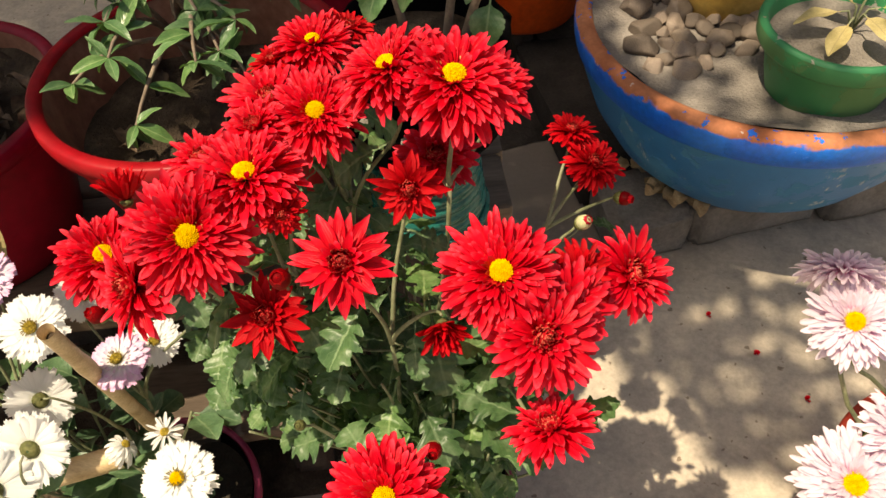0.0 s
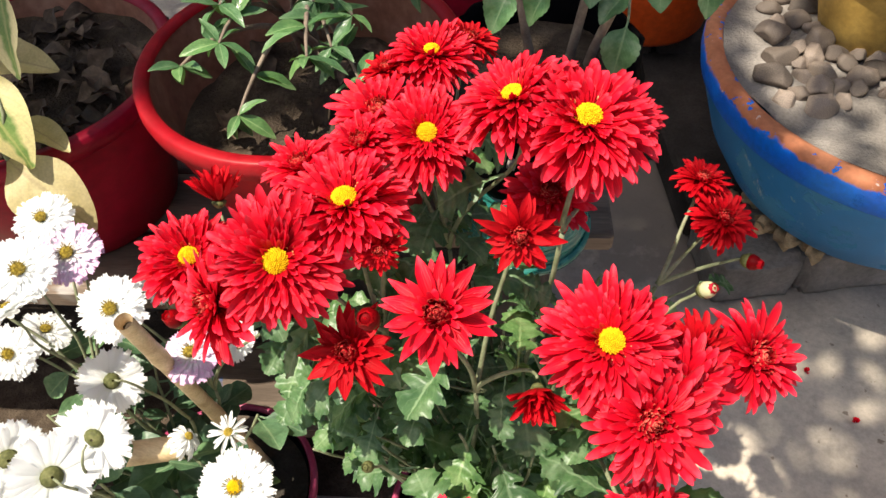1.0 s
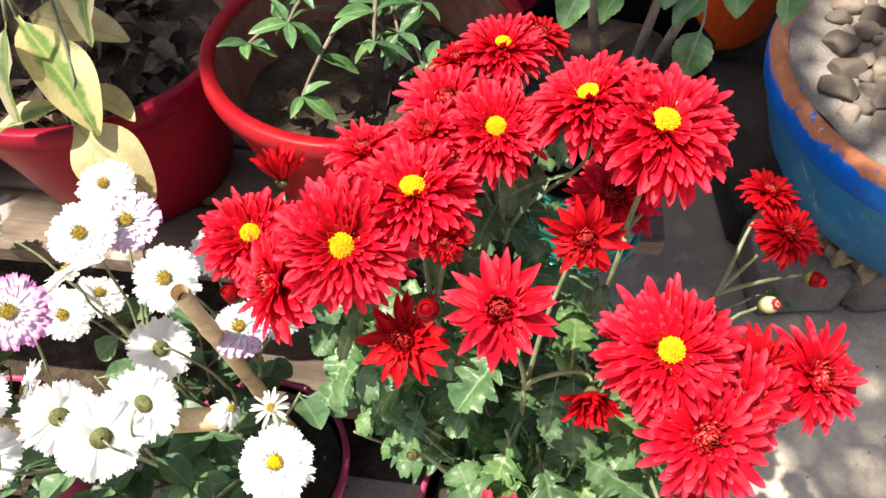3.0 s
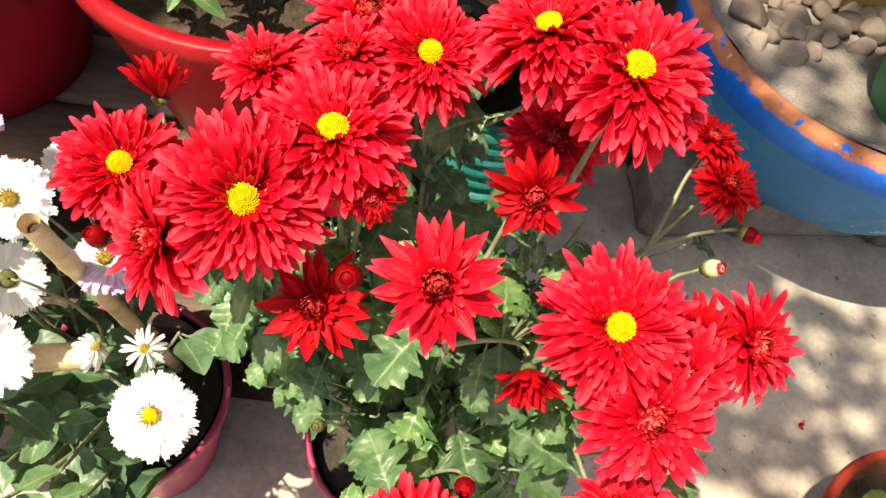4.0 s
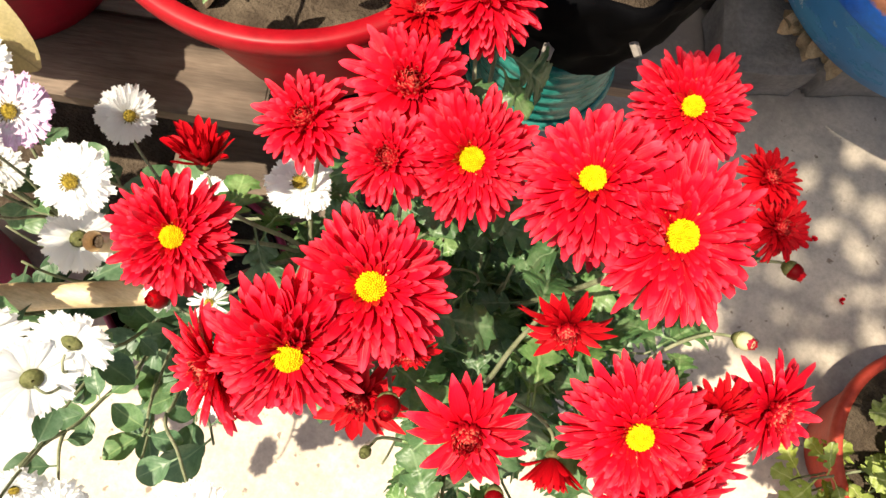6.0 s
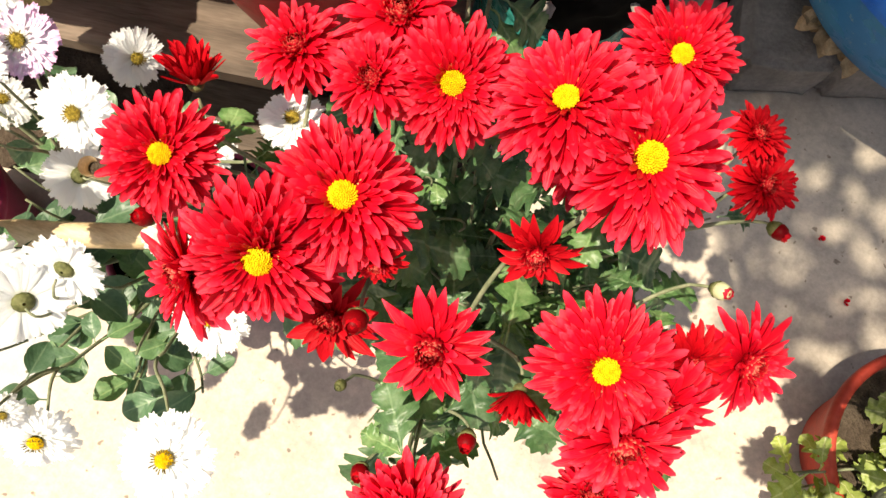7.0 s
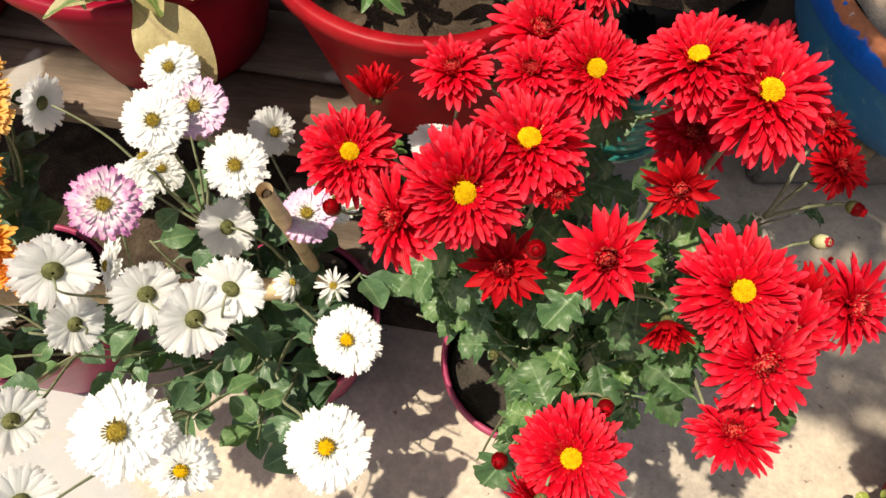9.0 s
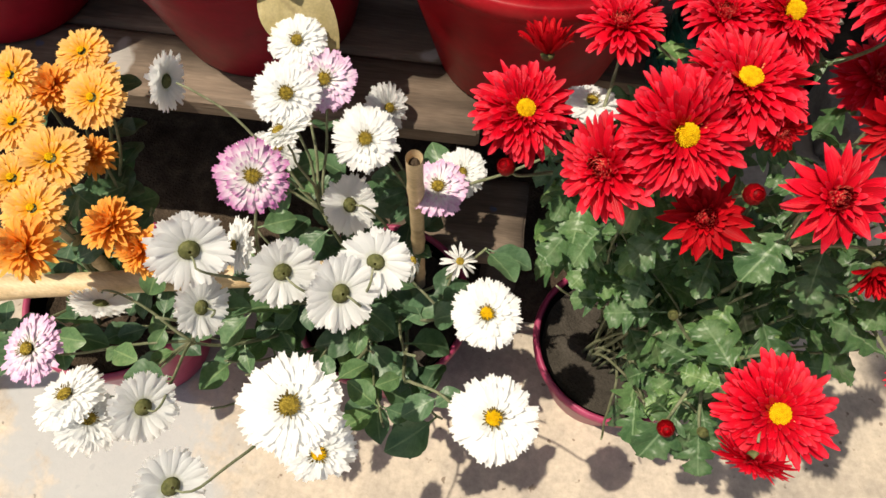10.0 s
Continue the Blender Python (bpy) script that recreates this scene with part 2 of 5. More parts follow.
M_BLACK = surface("black_plastic_and_pot_shade", (0.0015, 0.0015, 0.002), (0.0024, 0.0024, 0.003), (0.005, 0.005, 0.005), 20, 140, 0.75, 0.2, 0.001, 0.025)
M_ORANGE_PLASTIC = surface("orange_plastic", (0.55, 0.05, 0.006), (0.70, 0.085, 0.010), (0.78, 0.12, 0.02), 6, 60, 0.38, 0.08, 0.001, 0.4)
M_TERRACOTTA = surface("painted_terracotta", (0.24, 0.028, 0.016), (0.36, 0.042, 0.024), (0.44, 0.08, 0.05), 12, 120, 0.6, 0.4, 0.002, 0.2)
M_TUB = painted("faded_blue_paint", (0.045, 0.22, 0.42), (0.022, 0.190, 0.46), (0.22, 0.36, 0.50), 0.54, 9, 0.4)
_nt = M_TUB.node_tree
_b = _nt.nodes["Principled BSDF"]
_c = _b.inputs["Base Color"].links[0].from_socket
_scr = blend(_nt, "MULTIPLY", 1.0, ramp(_nt, noise_out(_nt, 16, 5, 0.7, stretch=(3.0, 3.0, 0.35)), ((0.60, (0, 0, 0)), (0.66, (1, 1, 1)))), ramp(_nt, noise_out(_nt, 4.5, 3, 0.5), ((0.50, (0, 0, 0)), (0.60, (0.9,) * 3))))
_nt.links.new(blend(_nt, "MIX", _scr, _c, (0.58, 0.60, 0.60)), _b.inputs["Base Color"])
# the lip: orange undercoat shows on top, blue paint below with a ragged edge, white scuffs
M_TUB_RIM, _nt, _b = material("flaking_blue_rim")
_tc = _nt.nodes.new("ShaderNodeTexCoord")
_sep = _nt.nodes.new("ShaderNodeSeparateXYZ")
_nt.links.new(_tc.outputs["Object"], _sep.inputs[0])
_n1, _n2, _n3 = noise_out(_nt, 21, 6, 0.7), noise_out(_nt, 34, 4, 0.65), noise_out(_nt, 9, 4, 0.6)
_h = _nt.nodes.new("ShaderNodeMath")
_h.operation = "MULTIPLY_ADD"
_nt.links.new(_n1, _h.inputs[0])
_h.inputs[1].default_value = 0.036
_nt.links.new(_sep.outputs[2], _h.inputs[2])
_lip = ramp(_nt, _h.outputs[0], ((0.3075, (0, 0, 0)), (0.3085, (1, 1, 1))))
_spot = ramp(_nt, _n2, ((0.60, (1, 1, 1)), (0.612, (0, 0, 0))))
_orange = blend(_nt, "MIX", ramp(_nt, _n3, ((0.35, (0, 0, 0)), (0.7, (1, 1, 1)))), (0.40, 0.13, 0.055), (0.58, 0.24, 0.12))
_blue = blend(_nt, "MIX", ramp(_nt, _n3, ((0.35, (0, 0, 0)), (0.65, (1, 1, 1)))), (0.001, 0.12, 0.66), (0.004, 0.19, 0.76))
_c = blend(_nt, "MIX", blend(_nt, "MULTIPLY", 1.0, _lip, _spot), _blue, _orange)
_c = blend(_nt, "MIX", ramp(_nt, noise_out(_nt, 30, 6, 0.75), ((0.665, (0, 0, 0)), (0.68, (0.8,) * 3))), _c, (0.62, 0.58, 0.54))
_c = blend(_nt, "MULTIPLY", 0.7, _c, ramp(_nt, noise_out(_nt, 120, 4), ((0.3, (0.75,) * 3), (0.7, (1.15,) * 3))))
_nt.links.new(_c, _b.inputs["Base Color"])
_nt.links.new(ramp(_nt, _lip, ((0, (0.4,) * 3), (1, (0.85,) * 3))), _b.inputs["Roughness"])
bumped(_nt, _b, blend(_nt, "ADD", 0.5, _spot, _n1), 0.5, 0.002)
M_GREEN_POT = painted("worn_green_paint", (0.075, 0.20, 0.075), (0.028, 0.21, 0.075), (0.30, 0.33, 0.20), 0.50, 9, 0.6)
M_GREEN_RIM = painted("chipped_green_rim", (0.42, 0.40, 0.33), (0.03, 0.23, 0.09), (0.42, 0.28, 0.20), 0.62, 30, 0.6)
M_YELLOW_POT = surface("ochre_paint", (0.40, 0.24, 0.05), (0.56, 0.36, 0.09), (0.62, 0.45, 0.16), 8, 90, 0.6, 0.3, 0.001, 0.3)
M_PEBBLE = surface("river_pebble", (0.115, 0.086, 0.068), (0.20, 0.158, 0.128), (0.33, 0.27, 0.215), 24, 150, 0.65, 0.4, 0.001, 0.3, 0.5)
M_STEM = surface("green_stem", (0.12, 0.14, 0.07), (0.20, 0.22, 0.125), (0.31, 0.31, 0.21), 60, 400, 0.65, 0.4, 0.0006, 0.25)
M_WOODY = surface("woody_stem", (0.13, 0.10, 0.075), (0.22, 0.17, 0.13), (0.32, 0.26, 0.20), 40, 300, 0.8, 0.6, 0.001, 0.2)
M_CALYX = surface("green_calyx", (0.055, 0.060, 0.018), (0.11, 0.115, 0.040), (0.18, 0.18, 0.075), 160, 500, 0.7, 0.6, 0.0008, 0.2)
M_DISC = surface("yellow_florets", (0.64, 0.34, 0.003), (0.82, 0.52, 0.005), (0.88, 0.62, 0.015), 300, 900, 0.8, 0.8, 0.0015, 0.1)
M_FLECK = surface("pale_floret_tips", (0.62, 0.14, 0.05), (0.76, 0.30, 0.12), (0.86, 0.52, 0.30), 300, 900, 0.7, 0.2, 0.0004, 0.2)
M_OLIVE_DISC = surface("olive_yellow_florets", (0.13, 0.09, 0.012), (0.42, 0.31, 0.04), (0.64, 0.48, 0.10), 420, 900, 0.75, 1.0, 0.0015, 0.2)

M_RED_PETAL = petal_material("red_petal", ((0.0, (0.26, 0.001, 0.004)), (0.35, (0.58, 0.0025, 0.013)), (0.8, (0.77, 0.0055, 0.027)), (1.05, (0.84, 0.05, 0.09))), 0.24, 0.28, 0.42, 0.16)
M_BUD_PETAL = petal_material("cream_red_bud", ((0.0, (0.60, 0.60, 0.34)), (0.32, (0.74, 0.64, 0.52)), (0.5, (0.56, 0.05, 0.09)), (1.0, (0.46, 0.005, 0.02))), 0.15, 0.25, 0.5, 0.2)
M_DARK_PETAL = petal_material("deep_red_petal", ((0.0, (0.18, 0.0007, 0.003)), (0.4, (0.42, 0.0015, 0.006)), (1.0, (0.62, 0.005, 0.014))), 0.22, 0.28, 0.5, 0.12)
M_RED_CENTRE = petal_material("red_centre_petal", ((0.0, (0.14, 0.001, 0.003)), (0.5, (0.42, 0.002, 0.009)), (0.85, (0.62, 0.010, 0.025)), (1.0, (0.78, 0.22, 0.14))), 0.25, 0.24, 0.5, 0.15)
M_WHITE_PETAL = petal_material("white_petal", ((0.0, (0.86, 0.88, 0.76)), (0.2, (0.95, 0.96, 0.95)), (1.0, (0.96, 0.97, 0.97))), 0.02, 0.50, 0.6, 0.12, 0.06)
M_PINKISH_PETAL = petal_material("pink_tipped_petal", ((0.0, (0.80, 0.78, 0.66)), (0.5, (0.86, 0.82, 0.86)), (0.98, (0.72, 0.44, 0.66))), 0.08, 0.2, 0.6)
M_FLORET = surface("brown_floret", (0.06, 0.04, 0.006), (0.12, 0.085, 0.012), (0.20, 0.15, 0.03), 200, 900, 0.7, 0.3, 0.0005, 0.2)
M_MAGENTA_PETAL = petal_material("magenta_tipped_petal", ((0.0, (0.84, 0.82, 0.78)), (0.62, (0.88, 0.82, 0.86)), (1.0, (0.62, 0.20, 0.50))), 0.12, 0.32, 0.6)
M_ORANGE_PETAL = petal_material("orange_petal", ((0.0, (0.90, 0.27, 0.004)), (0.5, (0.93, 0.37, 0.03)), (1.0, (0.94, 0.50, 0.12))), 0.10, 0.36, 0.6)
M_APRICOT_PETAL = petal_material("apricot_petal", ((0.0, (0.92, 0.44, 0.010)), (0.45, (0.93, 0.49, 0.055)), (1.0, (0.94, 0.60, 0.22))), 0.12, 0.36, 0.6)
M_STREAK_PETAL = petal_material("rose_streaked_petal", ((0.0, (0.58, 0.05, 0.26)), (0.25, (0.78, 0.36, 0.58)), (0.5, (0.90, 0.76, 0.86)), (1.0, (0.91, 0.80, 0.89))), 0.10, 0.42, 0.6)

M_MUM_LEAF = leaf_material("dusty_lobed_leaf", (0.036, 0.088, 0.032), (0.080, 0.158, 0.058), (0.200, 0.280, 0.150), (0.18, 0.27, 0.135), 0.40)
M_DARK_LEAF = leaf_material("smooth_green_leaf", (0.044, 0.100, 0.048), (0.086, 0.162, 0.082), (0.180, 0.255, 0.160), (0.15, 0.23, 0.125), 0.40)
M_SHRUB_LEAF = leaf_material("bright_shrub_leaf", (0.042, 0.110, 0.040), (0.090, 0.185, 0.072), (0.21, 0.315, 0.165), (0.19, 0.29, 0.14), 0.30)
M_CROWN_LEAF = leaf_material("tree_leaf", (0.06, 0.14, 0.035), (0.10, 0.20, 0.055), (0.17, 0.28, 0.09), (0.24, 0.34, 0.14), 0.4)
M_VARIEGATED = leaf_material("variegated_leaf", (0.10, 0.19, 0.06), (0.16, 0.25, 0.08), (0.24, 0.32, 0.12), (0.30, 0.34, 0.14), 0.45, 0.25, (0.52, 0.47, 0.27))
M_YELLOW_LEAF = leaf_material("yellowing_leaf", (0.42, 0.35, 0.15), (0.54, 0.45, 0.22), (0.62, 0.53, 0.29), (0.42, 0.34, 0.17), 0.5, 0.25, None, 0.1)
M_ROSY_LEAF = leaf_material("rosy_leaf", (0.36, 0.05, 0.06), (0.42, 0.10, 0.09), (0.48, 0.26, 0.12), (0.5, 0.35, 0.2), 0.5, 0.3, (0.55, 0.48, 0.16), 0.15)
M_DRY_LEAF = surface("tan_dry_leaf", (0.34, 0.21, 0.10), (0.50, 0.33, 0.17), (0.62, 0.45, 0.26), 50, 300, 0.8, 0.4, 0.001, 0.2, 0.3)
M_LIME_LEAF = leaf_material("lime_leaf", (0.17, 0.23, 0.05), (0.27, 0.33, 0.085), (0.38, 0.42, 0.15), (0.45, 0.48, 0.22), 0.45, 0.3)


# ---- mesh helpers ----
def part(name, bm, mat, parent=None, label="", smooth=True, base=None):
    """One mesh object out of a bmesh, under a thing or a part."""
    me = bpy.data.meshes.new(name)
    if base is not None:
        bmesh.ops.translate(bm, verts=bm.verts, vec=-Vector(base))
    bm.to_mesh(me)
    bm.free()
    me.materials.append(mat)
    if smooth:
        me.shade_smooth()
    ob = new(name, me)
    ob.parent = parent
    if label:
        tagged(ob, label)
    return ob


def placed(name, me, m, parent=None, label=""):
    ob = new(name, me)
    ob.parent = parent
    ob.matrix_basis = m
    if label:
        tagged(ob, label)
    return ob


def thing(name, at, label, category, group="", kind=""):
    ob = new(name)
    ob.empty_display_size = 0.05
    ob.location = at
    return tagged(ob, label, category, group, kind)


def lathe(profile, segs=64, wob=0.0, seed=0):
    """A surface of revolution about z from (radius, height) pairs."""
    bm = bmesh.new()
    rings = []
    for r, z in profile:
        ring = []
        for i in range(segs):
            a = 2 * math.pi * i / segs
            k = 1 + wob * noise.noise(Vector((math.cos(a) * 1.5, math.sin(a) * 1.5, z * 6 + seed)))
            ring.append(bm.verts.new((r * k * math.cos(a), r * k * math.sin(a), z)))
        rings.append(ring)
    for a, b in zip(rings, rings[1:]):
        for i in range(segs):
            bm.faces.new((a[i], a[(i + 1) % segs], b[(i + 1) % segs], b[i]))
    return bm


def tube(points, radii, segs=7, bm=None, cap=True):
    bm = bm or bmesh.new()
    pts = [Vector(p) for p in points]
    rings, side = [], None
    for i, p in enumerate(pts):
        d = (pts[min(i + 1, len(pts) - 1)] - pts[max(i - 1, 0)]).normalized()
        side = d.orthogonal().normalized() if side is None else (side - d * side.dot(d)).normalized()
        up = d.cross(side)
        rings.append([bm.verts.new(p + radii[i] * (math.cos(2 * math.pi * k / segs) * side + math.sin(2 * math.pi * k / segs) * up)) for k in range(segs)])
    for a, b in zip(rings, rings[1:]):
        for k in range(segs):
            bm.faces.new((a[k], a[(k + 1) % segs], b[(k + 1) % segs], b[k]))
    if cap:
        bm.faces.new(rings[0][::-1])
        bm.faces.new(rings[-1])
    return bm


def bez(p, q, r, s, t):
    u = 1 - t
    return u ** 3 * p + 3 * u * u * t * q + 3 * u * t * t * r + t ** 3 * s


def box(x, y, z, bevel=0.004, rough=0.0, seed=0, cuts=0):
    """A bevelled block, centred in x and y, standing on z = 0."""
    bm = bmesh.new()
    bmesh.ops.create_cube(bm, size=1)
    bmesh.ops.transform(bm, matrix=Matrix.Translation((0, 0, z / 2)) @ Matrix.Diagonal((x, y, z, 1)), verts=bm.verts)
    if cuts:
        bmesh.ops.subdivide_edges(bm, edges=bm.edges, cuts=cuts, use_grid_fill=True)
    bmesh.ops.bevel(bm, geom=[e for e in bm.edges if len(e.link_faces) == 2 and e.calc_face_angle() > 1.0], offset=bevel, segments=2, affect="EDGES")
    if rough:
        for v in bm.verts:
            v.co += rough * noise.noise_vector(v.co * 14 + Vector((seed * 7.1, seed, 0)))
    return bm


def facing(p, n, spin=0.0):
    """The pose of a thing at p whose z points along n."""
    q = Vector(n).normalized().to_track_quat("Z", "Y")
    return Matrix.Translation(p) @ q.to_matrix().to_4x4() @ Matrix.Rotation(spin, 4, "Z")


# ---- flowers ----
STEPS = (0.0, 0.22, 0.45, 0.66, 0.83, 0.94, 1.0)


def add_petal(bm, uvl, turn, start, length, elev, bend, width, cup, twist=0.0, rise=0.0, blunt=0.0, notch=0.0):
    """A petal that leaves the axis at start: a cupped strip, bent along its length, with a rounded, pointed or notched tip."""
    ca, sa = math.cos(turn), math.sin(turn)
    r, z = start, rise
    grid = []
    for i, s in enumerate(STEPS):
        a = elev + bend * s
        if i:
            r += length * (s - STEPS[i - 1]) * math.cos(a)
            z += length * (s - STEPS[i - 1]) * math.sin(a)
        tip = math.sqrt(max(0.0, 1 - max(0.0, (s - 0.5 - 0.2 * blunt) / (0.5 - 0.2 * blunt)) ** 2)) if blunt >= 0 else 1 - max(0.0, (s - 0.45) / 0.55) ** 1.5
        if notch:
            tip = max(tip, 0.48)
        w = width * (0.40 + 0.60 * min(1.0, s / 0.6)) * tip + width * 0.07
        row = []
        for c in (-1, 0, 1):
            off, lift = c * w * 0.5, cup * w * abs(c)
            q = r - (notch * length if s == 1.0 and c == 0 else 0.0)
            v = bm.verts.new((q * ca - off * sa - lift * math.sin(a) * ca, q * sa + off * ca - lift * math.sin(a) * sa, z + lift * math.cos(a) + twist * c * w * s))
            row.append((v, (c * 0.5 + 0.5, s)))
        grid.append(row)
    for g, h in zip(grid, grid[1:]):
        for k in range(2):
            f = bm.faces.new((g[k][0], g[k + 1][0], h[k + 1][0], h[k][0]))
            for loop, (_, uv) in zip(f.loops, (g[k], g[k + 1], h[k + 1], h[k])):
                loop[uvl].uv = uv


RINGS = {  # petals in the ring, length, rise, bend (degrees), width
    "open": ((27, 0.81, -19, -8, 0.146), (30, 0.80, -11, -9, 0.144), (31, 0.78, -3, -9, 0.140), (32, 0.73, 4, -7, 0.134), (32, 0.67, 11, -5, 0.126), (31, 0.60, 17, -1, 0.117), (29, 0.51, 23, 4, 0.106), (26, 0.41, 29, 8, 0.094), (22, 0.30, 35, 11, 0.080)),
    "star": ((12, 0.92, -2, -10, 0.29), (13, 0.84, 7, -13, 0.27), (15, 0.62, 17, -12, 0.19), (16, 0.38, 34, 0, 0.12)),
    "young": ((20, 0.91, -6, -14, 0.185), (23, 0.89, 4, -18, 0.175), (24, 0.82, 14, -17, 0.16), (24, 0.70, 25, -10, 0.14), (24, 0.54, 36, 0, 0.12), (22, 0.40, 46, 8, 0.095)),
    "cup": ((14, 0.95, 30, 12, 0.22), (15, 0.95, 44, 14, 0.20), (15, 0.90, 58, 12, 0.17), (14, 0.80, 70, 12, 0.14)),
    "daisy": ((30, 0.80, -9, -4, 0.205), (32, 0.81, -3, -5, 0.20), (31, 0.77, 4, -7, 0.19), (26, 0.60, 13, -6, 0.155), (18, 0.36, 28, 0, 0.10)),
    "droopy": ((16, 0.9, -30, -40, 0.20), (16, 0.8, -5, -60, 0.19), (12, 0.6, 25, -60, 0.17)),
    "spider": ((13, 0.9, 10, -50, 0.14), (12, 0.75, 30, -40, 0.13), (8, 0.5, 55, -10, 0.12)),
    "pompon": ((24, 0.88, -14, -14, 0.21), (24, 0.86, 2, -14, 0.20), (24, 0.80, 18, -10, 0.19), (24, 0.74, 32, 4, 0.175), (22, 0.64, 44, 22, 0.16), (18, 0.52, 56, 40, 0.14), (14, 0.38, 66, 52, 0.12), (9, 0.26, 76, 60, 0.10)),
}


def petals(kind, radius, seed, last=12):
    """The rings of petals of a flower of that kind, from the outermost up to last."""
    rnd = random.Random(seed)
    bm = bmesh.new()
    uvl = bm.loops.layers.uv.new("uv")
    start = {"daisy": 0.20, "spider": 0.12, "pompon": 0.06, "open": 0.23}.get(kind, 0.12)
    rings = RINGS[kind]
    calm = 0.6 if kind == "daisy" else 1.75 if kind == "open" else 1.25
    for j, (n, length, rise, bend, width) in enumerate(rings):
        if j >= last:
            break
        phase = rnd.random() * 6.3
        for i in range(n):
            if rnd.random() < 0.04:
                continue
            k = 1 + rnd.uniform(-0.13, 0.06) * (1 + 0.5 * calm)
            add_petal(bm, uvl, phase + 2 * math.pi * (i + rnd.uniform(-0.28, 0.28) * (0.5 + 0.6 * calm)) / n, start * radius * (1 - 0.06 * j),
                      length * k * radius, radians(rise + rnd.uniform(-8, 8) * min(calm, 1.2)), radians(bend + rnd.uniform(-18, 24) * min(calm, 1.3)),
                      width * radius * (1 + rnd.uniform(-0.16, 0.13) * (0.6 + 0.6 * calm)), rnd.uniform(0.12, 0.36) * calm, twist=rnd.uniform(-0.2, 0.2) * calm, rise=0.012 * radius * j,
                      blunt=-1 if kind == "star" and j < 3 else 0.6 if kind == "daisy" else rnd.uniform(0.0, 0.4),
                      notch=rnd.uniform(0.02, 0.06) if kind == "daisy" else 0.0)
    return bm


def centre_mesh(r, radius, seed):
    """A tight dome of small petals that still curl inwards."""
    rnd = random.Random(seed + 7)
    bm = bmesh.new()
    uvl = bm.loops.layers.uv.new("uv")
    n = 95
    for i in range(n):
        u = math.sqrt((i + 0.5) / n)
        add_petal(bm, uvl, i * 2.39996 + rnd.uniform(-0.15, 0.15), u * radius, r * (0.10 + 0.17 * u) * rnd.uniform(0.85, 1.15), radians(100 - 48 * u + rnd.uniform(-8, 8)),
                  radians(rnd.uniform(35, 75)), r * rnd.uniform(0.065, 0.09), 0.5, rise=0.05 * r + 0.14 * r * (1 - u * u), blunt=0.8)
    return bm


def disc_mesh(radius, seed, dome=0.5):
    rnd = random.Random(seed)
    bm = bmesh.new()
    n = 150
    for i in range(n):
        r = radius * math.sqrt((i + 0.5) / n)
        a = i * 2.39996
        h = dome * radius * (1 - (r / radius) ** 2) + rnd.uniform(0, 0.10) * radius
        b = radius * 0.095
        ring = [bm.verts.new((r * math.cos(a) + b * math.cos(k * 1.5708), r * math.sin(a) + b * math.sin(k * 1.5708), h)) for k in range(4)]
        low = [bm.verts.new((v.co.x, v.co.y, -0.1 * radius)) for v in ring]
        top = bm.verts.new((r * math.cos(a), r * math.sin(a), h + b))
        for k in range(4):
            bm.faces.new((ring[k], ring[(k + 1) % 4], top))
            bm.faces.new((low[k], low[(k + 1) % 4], ring[(k + 1) % 4], ring[k]))
    return bm


def flower(plant, base, p, n, diameter, kind, petal_mat, disc_mat, seed, disc=0.15, label=""):
    """A flower head at p that faces along n: petals, with the disc and the calyx as pieces of it."""
    r = diameter / 2
    split = {"star": 4, "young": 6, "cup": 4}.get(kind, 12)
    head = part("flower", petals(kind, r, seed, split), petal_mat, plant, label)
    head.matrix_basis = facing(Vector(p) - Vector(base) - Vector(n).normalized() * 0.24 * r, n, seed * 1.7)
    if disc:
        d = part("disc", disc_mesh(disc * r, seed), disc_mat, head)
        d.location = (0, 0, 0.17 * r)
        if kind == "daisy" and petal_mat is not M_APRICOT_PETAL:
            rnd = random.Random(seed)
            bm = bmesh.new()
            uvl = bm.loops.layers.uv.new("uv")
            for i in range(22):
                add_petal(bm, uvl, 0.285 * i + rnd.uniform(-0.1, 0.1), disc * r * rnd.uniform(0.55, 0.95), disc * r * rnd.uniform(0.35, 0.8), radians(rnd.uniform(15, 50)), radians(-20), 0.035 * r, 0.2)
            ring = part("floret_ring", bm, M_FLORET, head)
            ring.location = (0, 0, 0.24 * r)
    if kind == "open" and petal_mat is M_RED_PETAL:
        rnd = random.Random(seed + 3)
        bm = bmesh.new()
        uvl = bm.loops.layers.uv.new("uv")
        for i in range(26):
            far = rnd.uniform(1.1, 2.7)
            add_petal(bm, uvl, 2.39996 * i + rnd.uniform(-0.3, 0.3), disc * r * far, r * rnd.uniform(0.03, 0.06), radians(rnd.uniform(55, 85)), radians(-15), r * rnd.uniform(0.016, 0.026), 0.3, rise=r * (0.19 - 0.03 * (far - 1)))
        part("floret_ring", bm, M_FLECK, head)
    if split < 12:
        part("centre", centre_mesh(r, {"star": 0.22, "young": 0.25, "cup": 0.2}[kind] * r, seed), M_RED_CENTRE, head)
    c, h = (1.2 * r, 0.6 * r) if kind == "daisy" else (r, r)
    part("calyx", lathe(((0.03 * c, -0.22 * h), (0.08 * c, -0.21 * h), (0.16 * c, -0.15 * h), (0.21 * c, -0.03 * h), (0.10 * c, 0.0)), 12), M_CALYX, head)
    return head


